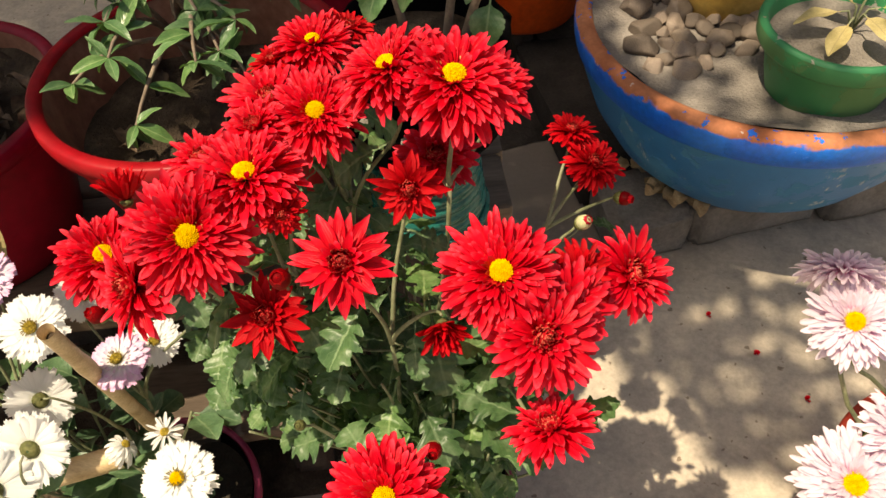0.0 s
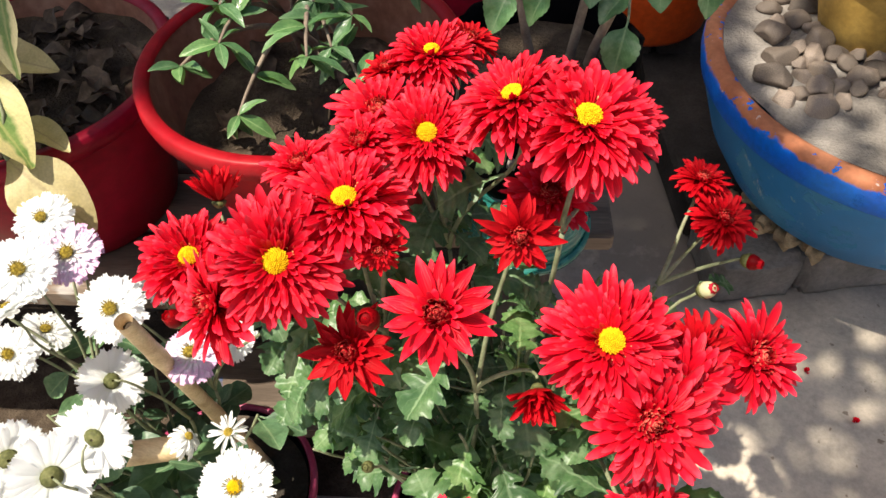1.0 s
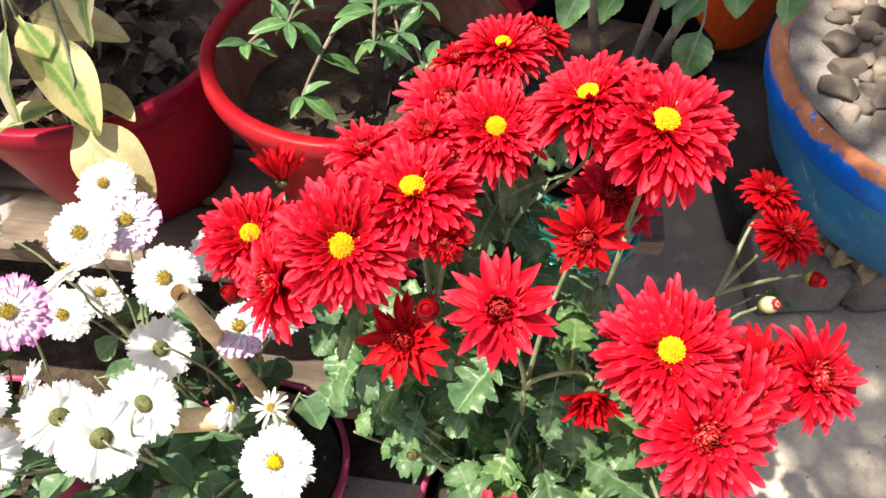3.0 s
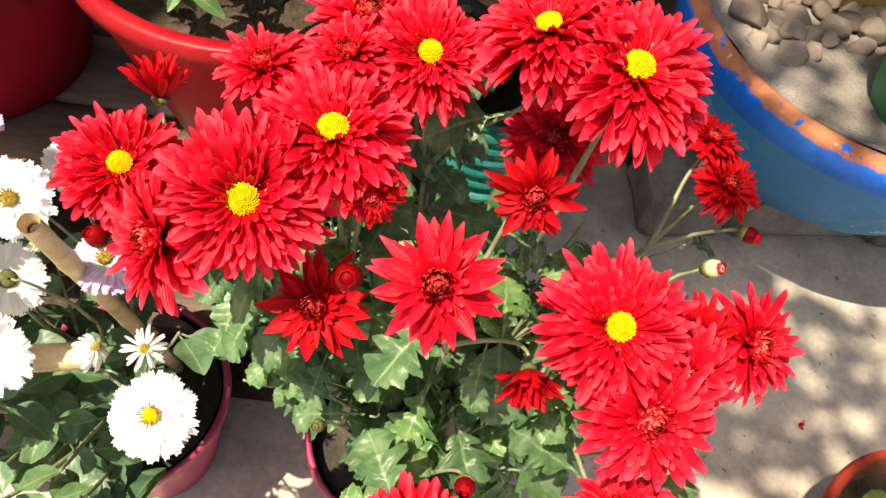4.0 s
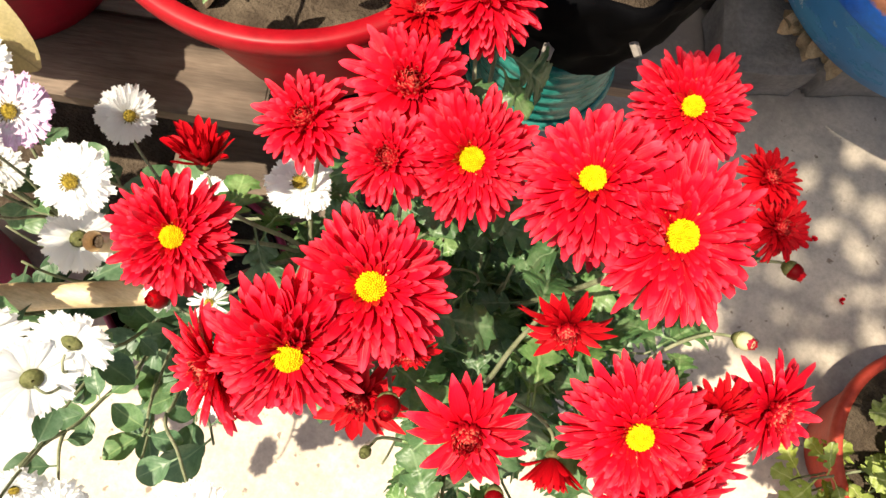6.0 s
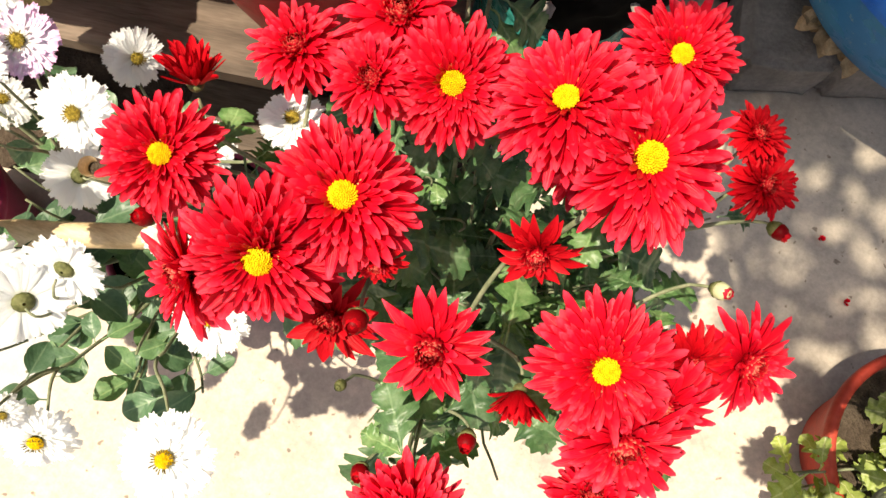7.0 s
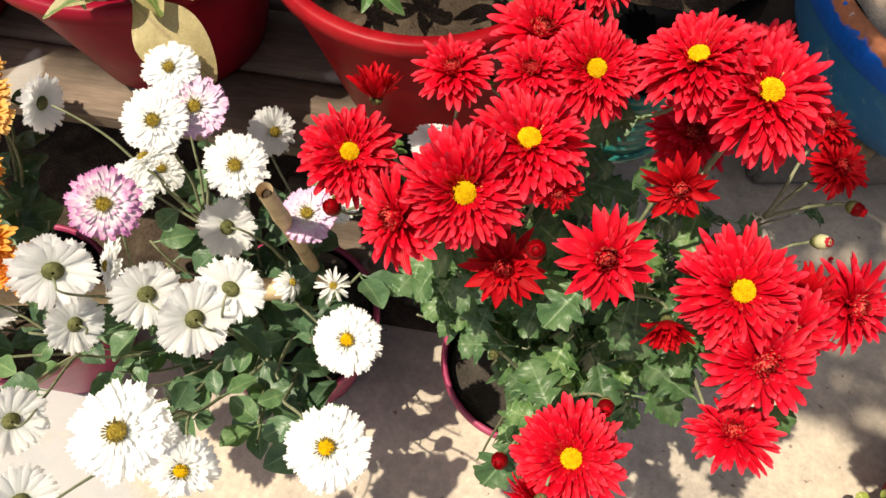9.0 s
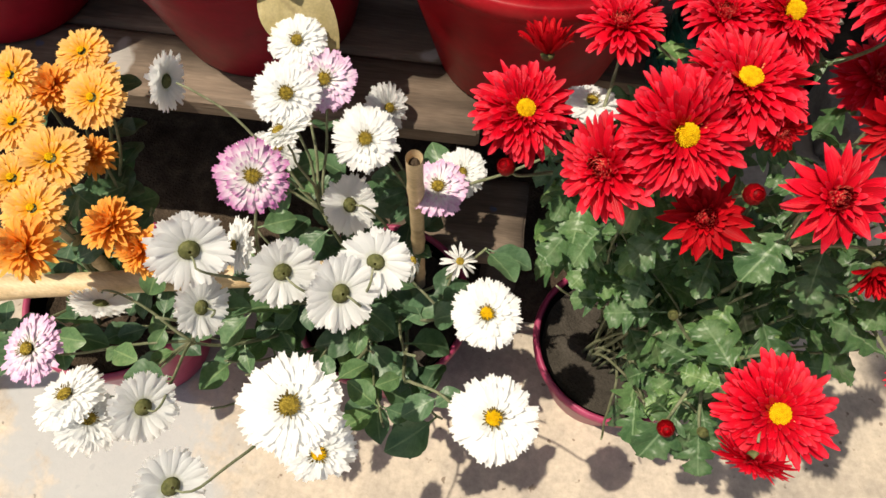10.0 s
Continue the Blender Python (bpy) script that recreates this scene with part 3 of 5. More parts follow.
def bud(plant, base, p, n, size, mat, seed, label=""):
    """A closed bud: overlapping scales over a core, in a green cup."""
    rnd = random.Random(seed)
    bm = bmesh.new()
    uvl = bm.loops.layers.uv.new("uv")
    for j, (count, length, rise, bend) in enumerate(((7, 1.5, 42, 70), (7, 1.45, 55, 75), (6, 1.35, 68, 60), (4, 1.2, 80, 40))):
        for i in range(count):
            add_petal(bm, uvl, 6.283 * (i + rnd.uniform(-0.2, 0.2)) / count + j, 0.12 * size, length * size * 0.62, radians(rise), radians(bend), 0.50 * size, 0.30)
    core = lathe(((0.0, 0.0), (0.30 * size, 0.05 * size), (0.42 * size, 0.30 * size), (0.36 * size, 0.58 * size), (0.18 * size, 0.76 * size), (0.0, 0.80 * size)), 10)
    core.to_mesh(tmp := bpy.data.meshes.new("core"))
    core.free()
    bm.from_mesh(tmp)
    bpy.data.meshes.remove(tmp)
    head = part("bud", bm, mat, plant, label)
    head.matrix_basis = facing(Vector(p) - Vector(base), n, seed)
    part("calyx", lathe(((0.0, -0.30 * size), (0.22 * size, -0.22 * size), (0.36 * size, 0.0), (0.41 * size, 0.14 * size), (0.40 * size, 0.20 * size), (0.28 * size, 0.16 * size)), 9), M_CALYX, head)
    return head


# ---- leaves ----
def leaf_mesh(name, length, width, lobes, depth, seed, mat, fold=0.25, curl=0.4, rows=34, stalk=0.12, tip=1.0, wave=0.08):
    rnd = random.Random(seed)
    bm = bmesh.new()
    uvl = bm.loops.layers.uv.new("uv")
    ph = rnd.uniform(0, 6.3)
    grid = []
    for i in range(rows):
        s = i / (rows - 1)
        b = max(0.0, (s - stalk) / (1 - stalk))
        env = math.sin(math.pi * min(1, b ** (0.75 * tip) * 0.985 + 0.015)) ** 0.75 if b > 0 else 0
        cut = 1 - depth * (1 - abs(math.sin(math.pi * lobes * b)) ** 0.55) * (1 - 0.5 * b) if lobes else 1
        hw = max(0.018 * length, 0.5 * width * env * cut)
        ang = curl * s
        row = []
        for c in (-1, -0.5, 0, 0.5, 1):
            x = c * hw
            fwd = 0.07 * length * abs(c) ** 2 * env
            z = fold * abs(x) - 0.5 * curl * length * s * s + wave * length * abs(c) * math.sin(9 * s + ph + (1.7 if c > 0 else 0)) * env + 0.018 * length * noise.noise(Vector((c * 2.2, s * 9, seed)))
            v = bm.verts.new((x, s * length * (1 - 0.08 * curl * s) + fwd, z))
            row.append((v, (c if hw > 0.02 * length else c * 0.02, s)))
        grid.append(row)
    for g, h in zip(grid, grid[1:]):
        for k in range(4):
            f = bm.faces.new((g[k][0], g[k + 1][0], h[k + 1][0], h[k][0]))
            for loop, (_, uv) in zip(f.loops, (g[k], g[k + 1], h[k + 1], h[k])):
                loop[uvl].uv = uv
    me = bpy.data.meshes.new(name)
    bm.to_mesh(me)
    bm.free()
    me.materials.append(mat)
    me.shade_smooth()
    return me


def lobed_leaf(name, length, seed, mat, spread=1.0, fold=0.3, curl=0.5, rows=44):
    """A chrysanthemum leaf: a wedge-shaped blade on a stalk, two pairs of round lobes that lean forward, a broad end lobe, blunt teeth and a crinkled, wavy edge."""
    rnd = random.Random(seed)
    bm = bmesh.new()
    uvl = bm.loops.layers.uv.new("uv")
    sides = []
    for _ in range(2):
        sides.append([(0.37 + rnd.uniform(-0.03, 0.03), 0.088, 0.21 * spread * rnd.uniform(0.85, 1.1)), (0.57 + rnd.uniform(-0.03, 0.03), 0.100, 0.30 * spread * rnd.uniform(0.9, 1.1)),
                      (0.79 + rnd.uniform(-0.02, 0.02), 0.16, 0.22 * spread), (0.92, 0.08, 0.12 * spread)])
    ph, sway = rnd.uniform(0, 6.3), rnd.uniform(-0.10, 0.10)
    grid = []
    for i in range(rows):
        s = i / (rows - 1)
        row = []
        for c in (-1, -0.66, -0.33, 0, 0.33, 0.66, 1):
            w = 0.014 if s < 0.2 else 0.014 + 0.065 * min(1.0, (s - 0.2) / 0.25) * (1 if s < 0.8 else max(0.0, (1 - s) / 0.2))
            for at, reach, out in sides[c > 0]:
                d = (s - at) / reach
                if abs(d) < 1:
                    w = max(w, out * (1 - d * d) ** 0.5)
            w *= 1 + 0.09 * math.sin(s * 47 + ph) * min(1.0, max(0.0, s - 0.25) * 6)
            w = max(0.012, w if s < 0.97 else 0.05)
            x, a = c * w, abs(c) * w
            y = s + 0.62 * a * (1 - 0.55 * s) - 0.10 * a * abs(c)
            z = fold * a - 0.5 * curl * s * s - 0.55 * a * a / 0.3 + 0.055 * noise.noise(Vector((x * 7, y * 7, seed))) + 0.03 * noise.noise(Vector((x * 17, y * 17, seed + 9)))
            row.append((bm.verts.new(((x + sway * s * s) * length, y * 0.92 * (1 - 0.1 * curl * s) * length, z * length)), (c * min(1.0, w / 0.16), s)))
        grid.append(row)
    for g, h in zip(grid, grid[1:]):
        for k in range(6):
            f = bm.faces.new((g[k][0], g[k + 1][0], h[k + 1][0], h[k][0]))
            for loop, (_, uv) in zip(f.loops, (g[k], g[k + 1], h[k + 1], h[k])):
                loop[uvl].uv = uv
    me = bpy.data.meshes.new(name)
    bm.to_mesh(me)
    bm.free()
    me.materials.append(mat)
    me.shade_smooth()
    return me


def leaf_pose(p, azimuth, elev, roll=0.0, scale=1.0):
    return Matrix.Translation(p) @ Matrix.Rotation(azimuth - math.pi / 2, 4, "Z") @ Matrix.Rotation(elev, 4, "X") @ Matrix.Rotation(roll, 4, "Y") @ Matrix.Diagonal((scale, scale, scale, 1))


MUM_LEAVES = [lobed_leaf("leaf", 0.072, k, M_MUM_LEAF, 0.9 + 0.04 * k, 0.1 + 0.08 * k, 0.15 + 0.14 * k) for k in range(7)]
ROUND_LEAVES = [leaf_mesh("leaf", 0.050, 0.031, 2.5, 0.10, 20 + k, M_DARK_LEAF, 0.3, 0.2 + 0.13 * k, 30, 0.2, 1.15, 0.05) for k in range(6)]
LANCE_LEAVES = [leaf_mesh("leaf", 0.055, 0.020, 0, 0, 40 + k, M_SHRUB_LEAF, 0.35, 0.2 + 0.15 * k, 12, 0.06, 0.9, 0.02) for k in range(4)]
BROAD_LEAVES = [leaf_mesh("leaf", 0.13, 0.055, 0, 0, 60 + k, M_VARIEGATED, 0.3, 0.3 + 0.15 * k, 16, 0.08, 0.95, 0.03) for k in range(3)]
YELLOW_LEAVES = [leaf_mesh("leaf", 0.12, 0.055, 0, 0, 70 + k, M_YELLOW_LEAF, 0.25, 0.3 + 0.15 * k, 16, 0.08, 0.95, 0.03) for k in range(2)]
LIME_LEAVES = [lobed_leaf("leaf", 0.080, 80 + k, M_LIME_LEAF, 0.9, 0.2, 0.3 + 0.15 * k) for k in range(3)]
POTHOS_LEAVES = [leaf_mesh("leaf", 0.06, 0.042, 7.0, 0.10, 90 + k, M_SHRUB_LEAF, 0.3, 0.4, 34, 0.15, 0.8, 0.05) for k in range(3)]


# ---- where the blooms stand ----
RED_FLOWERS = [  # place, facing, diameter, kind, deep
    ((-0.138, 0.456, 0.753), (0.22, -0.21, 0.95), 0.076, "open", 0),
    ((-0.037, 0.417, 0.825), (0.29, -0.57, 0.77), 0.08, "open", 0),
    ((-0.015, 0.462, 0.837), (0.02, -0.08, 1), 0.079, "open", 0),
    ((0.004, 0.542, 0.818), (0.15, -0.39, 0.91), 0.073, "open", 0),
    ((0.103, 0.53, 0.863), (0.1, -0.2, 0.97), 0.083, "open", 0),
    ((0.139, 0.45, 0.776), (0.08, -0.38, 0.92), 0.084, "open", 0),
    ((0.052, 0.416, 0.815), (0.1, -0.5, 0.86), 0.064, "star", 0),
    ((-0.005, 0.411, 0.76), (0, -0.62, 0.78), 0.058, "star", 1),
    ((0.057, 0.54, 0.862), (-0.32, -0.05, 0.94), 0.076, "open", 0),
    ((0.109, 0.642, 0.768), (-0.09, -0.28, 0.95), 0.075, "open", 0),
    ((0.079, 0.48, 0.809), (0.17, -0.83, 0.54), 0.05, "star", 1),
    ((-0.14, 0.505, 0.762), (-0.19, 0.48, 0.85), 0.05, "cup", 1),
    ((-0.026, 0.64, 0.808), (0.05, 0, 1), 0.072, "open", 0),
    ((0.081, 0.328, 0.703), (0.08, -0.35, 0.92), 0.08, "open", 0),
    ((-0.078, 0.397, 0.797), (-0.48, -0.62, 0.6), 0.068, "young", 0),
    ((-0.098, 0.548, 0.763), (-0.15, -0.1, 0.96), 0.064, "young", 0),
    ((-0.036, 0.528, 0.815), (-0.15, -0.2, 0.95), 0.054, "young", 0),
    ((0.012, 0.44, 0.822), (0.25, -0.85, 0.35), 0.03, "young", 1),
    ((0.081, 0.558, 0.769), (0.1, -0.35, 0.92), 0.066, "young", 0),
    # the next two blooms carry their shade in the deeper petal colour
    ((0.199, 0.613, 0.72), (0.4, -0.2, 0.88), 0.052, "young", 1),
    ((0.178, 0.637, 0.733), (0.1, 0.1, 0.98), 0.044, "young", 1),
    ((0.229, 0.5, 0.723), (0.52, -0.28, 0.8), 0.072, "young", 0),
    ((0.17, 0.42, 0.751), (0.25, -0.6, 0.76), 0.078, "young", 0),
    ((0.191, 0.481, 0.738), (0.4, -0.5, 0.7), 0.05, "young", 1),
    ((0.175, 0.392, 0.7), (-0.34, 0.28, 0.9), 0.064, "young", 0),
    ((0.072, 0.291, 0.693), (0.0, -0.95, -0.28), 0.048, "young", 0),
    ((0.106, 0.420, 0.748), (0.22, -0.88, 0.20), 0.041, "cup", 1),
    ((-0.043, 0.577, 0.8), (0.02, -0.12, 0.99), 0.074, "young", 0),
    ((0.184, 0.448, 0.747), (0.39, -0.53, 0.75), 0.066, "young", 0),
    ((-0.009, 0.68, 0.793), (0.26, 0.13, 0.96), 0.05, "young", 1),
    ((-0.054, 0.618, 0.802), (-0.25, -0.02, 0.97), 0.042, "young", 1),
]
WHITE_FLOWERS = [  # place, facing, diameter, kind, tint
    ((-0.128, 0.384, 0.545), (0.05, -0.22, 0.97), 0.066, "daisy", "w"),
    ((-0.089, 0.283, 0.606), (0.05, -0.1, 1), 0.07, "daisy", "w"),
    ((-0.226, 0.227, 0.648), (0.05, -0.15, 0.98), 0.078, "daisy", "w"),
    ((-0.227, 0.223, 0.480), (0.37, -0.62, 0.7), 0.073, "daisy", "w"),
    ((-0.37, 0.527, 0.649), (0.12, -0.33, 0.94), 0.054, "daisy", "w"),
    ((-0.336, 0.507, 0.633), (0.16, -0.41, 0.9), 0.06, "daisy", "p"),
    ((-0.353, 0.472, 0.646), (0.25, -0.37, 0.89), 0.062, "daisy", "w"),
    ((-0.298, 0.56, 0.542), (0.78, -0.08, 0.62), 0.056, "daisy", "w"),
    ((-0.285, 0.479, 0.604), (0.19, -0.49, 0.85), 0.064, "daisy", "w"),
    ((-0.35, 0.443, 0.633), (-0.62, 0.28, 0.74), 0.058, "daisy", "w"),
    ((-0.387, 0.477, 0.537), (0.33, 0.31, 0.89), 0.052, "daisy", "w"),
    ((-0.329, 0.376, 0.668), (0.37, -0.31, 0.88), 0.061, "daisy", "m"),
    ((-0.299, 0.447, 0.524), (-0.72, 0.12, -0.69), 0.062, "daisy", "w"),
    ((-0.212, 0.474, 0.575), (-0.04, -0.21, 0.98), 0.058, "daisy", "p"),
    ((-0.202, 0.513, 0.546), (0.16, -0.41, 0.9), 0.052, "daisy", "w"),
    ((-0.39, 0.331, 0.583), (-0.66, 0.53, -0.53), 0.076, "daisy", "w"),
    ((-0.314, 0.349, 0.56), (-0.68, 0.46, -0.57), 0.068, "daisy", "w"),
    ((-0.249, 0.338, 0.588), (-0.70, 0.24, -0.68), 0.068, "daisy", "w"),
    ((-0.228, 0.377, 0.595), (-0.21, 0.76, -0.61), 0.064, "daisy", "w"),
    ((-0.222, 0.436, 0.48), (0.6, 0.38, 0.7), 0.044, "droopy", "w"),
    ((-0.174, 0.439, 0.509), (0.15, -0.2, 0.95), 0.042, "spider", "w"),
    ((-0.389, 0.302, 0.506), (-0.81, 0.00, -0.59), 0.06, "daisy", "w"),
    ((-0.48, 0.457, 0.621), (-0.99, -0.12, -0.08), 0.056, "daisy", "w"),
    ((-0.497, 0.272, 0.465), (0.09, -0.76, -0.65), 0.062, "daisy", "w"),
    ((-0.397, 0.202, 0.49), (-0.78, 0.12, -0.61), 0.066, "daisy", "w"),
    ((-0.319, 0.15, 0.538), (-0.73, 0.10, -0.67), 0.064, "daisy", "w"),
    ((-0.369, 0.356, 0.551), (-0.66, -0.54, 0.52), 0.056, "daisy", "w"),
    ((-0.4, 0.438, 0.541), (0.32, -0.57, 0.76), 0.056, "daisy", "w"),
    ((-0.52, 0.207, 0.502), (-0.25, -0.31, 0.92), 0.0682, "daisy", "p"),
    ((-0.463, 0.185, 0.501), (-0.37, 0.19, 0.91), 0.0704, "daisy", "w"),
    ((-0.431, 0.175, 0.495), (0.38, 0.41, 0.83), 0.066, "daisy", "w"),
    ((-0.101, 0.528, 0.693), (0, 0.17, 0.99), 0.048, "daisy", "w"),
    ((-0.247, 0.24, 0.518), (0.62, -0.54, 0.57), 0.042, "daisy", "w"),
]


def clear_of_blooms(at):
    """Leaves do not grow over the open blooms."""
    for p, _, d, _, _ in RED_FLOWERS + WHITE_FLOWERS:
        dz = at.z - p[2]
        if -0.015 < dz < 0.30 and math.hypot(at.x - p[0], at.y - p[1]) < 0.5 * d + 0.014 + 0.10 * dz:
            return False
    return True


def bare_front(at):
    """The red plant is leggy towards the white one: no leaves hang over that side of its pot."""
    return at.x > 0.015 or at.y > 0.415 - 0.36 * (at.z - 0.6)


def stem_to(plant, base, p, n, root, rnd, thick=0.0026, leaves=(), count=0, low=0.3, high=0.9, scale=(0.7, 1.1), near=-9.0):
    """A stem that rises from root and ends under the flower at p, with its leaves."""
    p, n, root, base = Vector(p), Vector(n).normalized(), Vector(root), Vector(base)
    reach = (p - root).length
    q = root + Vector(((p.x - root.x) * 0.25, (p.y - root.y) * 0.25, (p.z - root.z) * 0.5))
    r = p - n * reach * 0.25 - Vector((0, 0, reach * 0.08))
    pts = [bez(root, q, r, p - n * 0.004, i / 14) for i in range(15)]
    pts = [v + 0.004 * noise.noise_vector(v * 16) * (1 if 0 < i < 13 else 0) for i, v in enumerate(pts)]
    part("stem", tube(pts, [thick * (1.25 - 0.6 * i / 14) for i in range(15)]), M_STEM, plant, base=base)
    for _ in range(count):
        t = rnd.uniform(low, high)
        i = min(13, int(t * 14))
        at = pts[i].lerp(pts[i + 1], t * 14 - i)
        turn = rnd.uniform(0, 6.283)
        lift = radians(rnd.uniform(-48, 22) if leaves is MUM_LEAVES else rnd.uniform(-25, 40))
        size, lean = rnd.uniform(*scale), radians(rnd.uniform(-30, 30))
        out = Vector((math.cos(turn) * math.cos(lift), math.sin(turn) * math.cos(lift), math.sin(lift))) * 0.05 * size
        if leaves is MUM_LEAVES and not bare_front(at + out * 1.3):
            continue
        if at.y < near or not (clear_of_blooms(at + out) and clear_of_blooms(at + out * 0.5)):
            continue
        placed("leaf", rnd.choice(leaves), leaf_pose(at - base, turn, lift, lean, size), plant)
    return pts


def branches(plant, base, heads, hubs, rnd, leaves, main, thin, spray, scale, bare=-1):
    """Main stems from the pot to the forks, then one thin stem from a fork to each head: heads as (place, facing, fork)."""
    base = Vector(base)
    for k, hub in enumerate(hubs):
        root = base + Vector((rnd.uniform(-0.035, 0.035), rnd.uniform(-0.035, 0.035), -0.01))
        stem_to(plant, base, hub, (Vector(hub) - base) * 0.4 + Vector((0, 0, 0.1)), root, rnd, main, leaves, 0 if k == bare else spray + (3 if hub[1] < 0.55 else 0), 0.45, 0.95, scale=scale)
    for p, n, k in heads:
        stem_to(plant, base, p, n, hubs[k], rnd, thin, leaves, 0 if k == bare else spray if hubs[k][1] < 0.57 and hubs[k][2] < 0.7 else 1, 0.1, 0.72, scale=scale)


def nearest(p, hubs):
    return min(range(len(hubs)), key=lambda k: (Vector(hubs[k]) - Vector(p)).length)


# ---- pots ----
def plastic_pot(name, at, height, r_top, r_base, mat, label, soil_drop=0.03, inner=None, rim=0.012, soil=None, group=""):
    """A tapered pot: body with a rolled rim, lining and soil."""
    pot = thing(name, at, label, "flower pot", group)
    w = 0.004
    rt = r_top - rim * 0.5
    part("body", lathe(((0.0, 0.0), (r_base - 0.006, 0.0), (r_base, 0.005), (r_base + (rt - r_base) * 0.5, height * 0.5), (rt, height - 0.022)), 72), mat, pot)
    part("rim", lathe(((rt - 0.001, height - 0.024), (r_top - 0.002, height - 0.022), (r_top, height - 0.012), (r_top - 0.001, height - 0.002), (r_top - 0.004, height),
                       (r_top - rim, height - 0.001), (r_top - rim - 0.002, height - 0.006)), 72), mat, pot)
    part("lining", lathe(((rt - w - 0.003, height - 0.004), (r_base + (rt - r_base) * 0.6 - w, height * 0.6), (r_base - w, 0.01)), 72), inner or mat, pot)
    top = height - soil_drop
    bm = bmesh.new()
    rr = r_base + (rt - r_base) * (top / height) - w
    rings = 14
    prev = None
    for j in range(rings + 1):
        ring = []
        for i in range(40):
            a = 6.28319 * i / 40
            r = rr * j / rings
            z = top + 0.010 * noise.noise(Vector((r * math.cos(a) * 22 + at[0] * 9, r * math.sin(a) * 22, 1.3))) + 0.004 * noise.noise(Vector((r * math.cos(a) * 90, r * math.sin(a) * 90, 4)))
            ring.append(bm.verts.new((r * math.cos(a), r * math.sin(a), z)))
        if prev:
            for i in range(40):
                bm.faces.new((prev[i], prev[(i + 1) % 40], ring[(i + 1) % 40], ring[i]))
        prev = ring
    bmesh.ops.remove_doubles(bm, verts=bm.verts, dist=1e-5)
    part("soil", bm, soil or M_SOIL, pot)
    return pot


def litter(pot, radius, z, count, seed):
    """Dead leaves and twigs lying on the soil of a pot."""
    rnd = random.Random(seed)
    meshes = [leaf_mesh("dead_leaf", 0.05, 0.022, 0, 0, 300 + seed * 10 + k, M_LITTER, 0.6, 0.8, 9, 0.05, 0.9, 0.1) for k in range(3)]
    for _ in range(count):
        a, r = rnd.uniform(0, 6.283), radius * math.sqrt(rnd.random())
        placed("dead_leaf", rnd.choice(meshes), leaf_pose(Vector((r * math.cos(a), r * math.sin(a), z + rnd.uniform(0.006, 0.02))), rnd.uniform(0, 6.283), radians(rnd.uniform(-12, 15)), radians(rnd.uniform(-25, 25)), rnd.uniform(0.5, 1.1)), pot)


# ---- ground ----
def ground_sheet():
    bm = bmesh.new()
    n = 90
    span = lambda i: math.copysign(abs(i / n * 2 - 1) ** 5 * 45, i - n / 2) + (i / n * 2 - 1) * 2.5
    rows = [[bm.verts.new((span(i), span(j) + 0.6, 0)) for i in range(n + 1)] for j in range(n + 1)]
    for j in range(n):
        for i in range(n):
            bm.faces.new((rows[j][i], rows[j][i + 1], rows[j + 1][i + 1], rows[j + 1][i]))
    for v in bm.verts:
        d = min(1.0, v.co.xy.length / 4)
        v.co.z = (1 - d) * 0.004 * noise.noise(v.co * 2.2) - 0.0005
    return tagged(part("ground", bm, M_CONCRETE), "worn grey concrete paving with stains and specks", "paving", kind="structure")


ground = ground_sheet()
AX = Vector((0.970, 0.243, 0))
AY = Vector((-0.243, 0.970, 0))
TILT = math.atan2(0.243, 0.970)


def along(p, z=0.0):
    return Matrix.Translation((p[0], p[1], z)) @ Matrix.Rotation(TILT, 4, "Z")


# stone kerb and the raised bed behind it
KERB = Vector((0.285, 1.092, 0))
KA = radians(21.5)
kerb = tagged(thing("kerb", KERB, "low kerb of rough grey stone blocks", "kerb"), kind="structure")
for i, w in enumerate((0.16, 0.27, 0.30, 0.26, 0.31)):
    x = sum((0.16, 0.27, 0.30, 0.26, 0.31)[:i]) + w / 2
    b = part("stone", box(w - 0.008, 0.15, 0.115 + 0.008 * (i % 3), 0.012, 0.006, i, 5), M_STONE, kerb)
    b.matrix_basis = Matrix.Rotation(KA + 0.02 * math.sin(i * 2.3), 4, "Z") @ Matrix.Translation((x, 0.075, 0))
bed = part("raised_bed", box(1.3, 0.95, 0.10, 0.01, 0.004, 3, 8), M_PACKED_SHADE)
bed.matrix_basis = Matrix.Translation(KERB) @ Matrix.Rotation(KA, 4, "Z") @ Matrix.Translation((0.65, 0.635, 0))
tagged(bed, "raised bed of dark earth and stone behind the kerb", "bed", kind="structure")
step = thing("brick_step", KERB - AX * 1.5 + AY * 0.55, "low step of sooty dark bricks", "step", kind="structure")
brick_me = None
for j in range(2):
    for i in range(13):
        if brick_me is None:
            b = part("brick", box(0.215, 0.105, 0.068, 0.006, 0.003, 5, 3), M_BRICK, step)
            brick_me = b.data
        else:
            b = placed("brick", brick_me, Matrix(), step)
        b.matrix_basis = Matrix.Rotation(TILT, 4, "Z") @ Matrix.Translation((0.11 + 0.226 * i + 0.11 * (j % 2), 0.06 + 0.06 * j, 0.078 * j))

# wall out of view, added to keep skylight off the back
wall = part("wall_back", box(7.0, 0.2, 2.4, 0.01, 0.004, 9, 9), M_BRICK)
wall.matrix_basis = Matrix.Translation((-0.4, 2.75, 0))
tagged(wall, "unseen brick wall added behind the pots to block skylight", "wall", kind="structure")

# wooden board that carries the big pots
board = thing("plank_shelf", (-0.5, 0.75, 0), "weathered wooden plank shelf stained with old paint", "shelf")
BZ = 0.45
bx = Vector((-0.222, 0.624, 0))


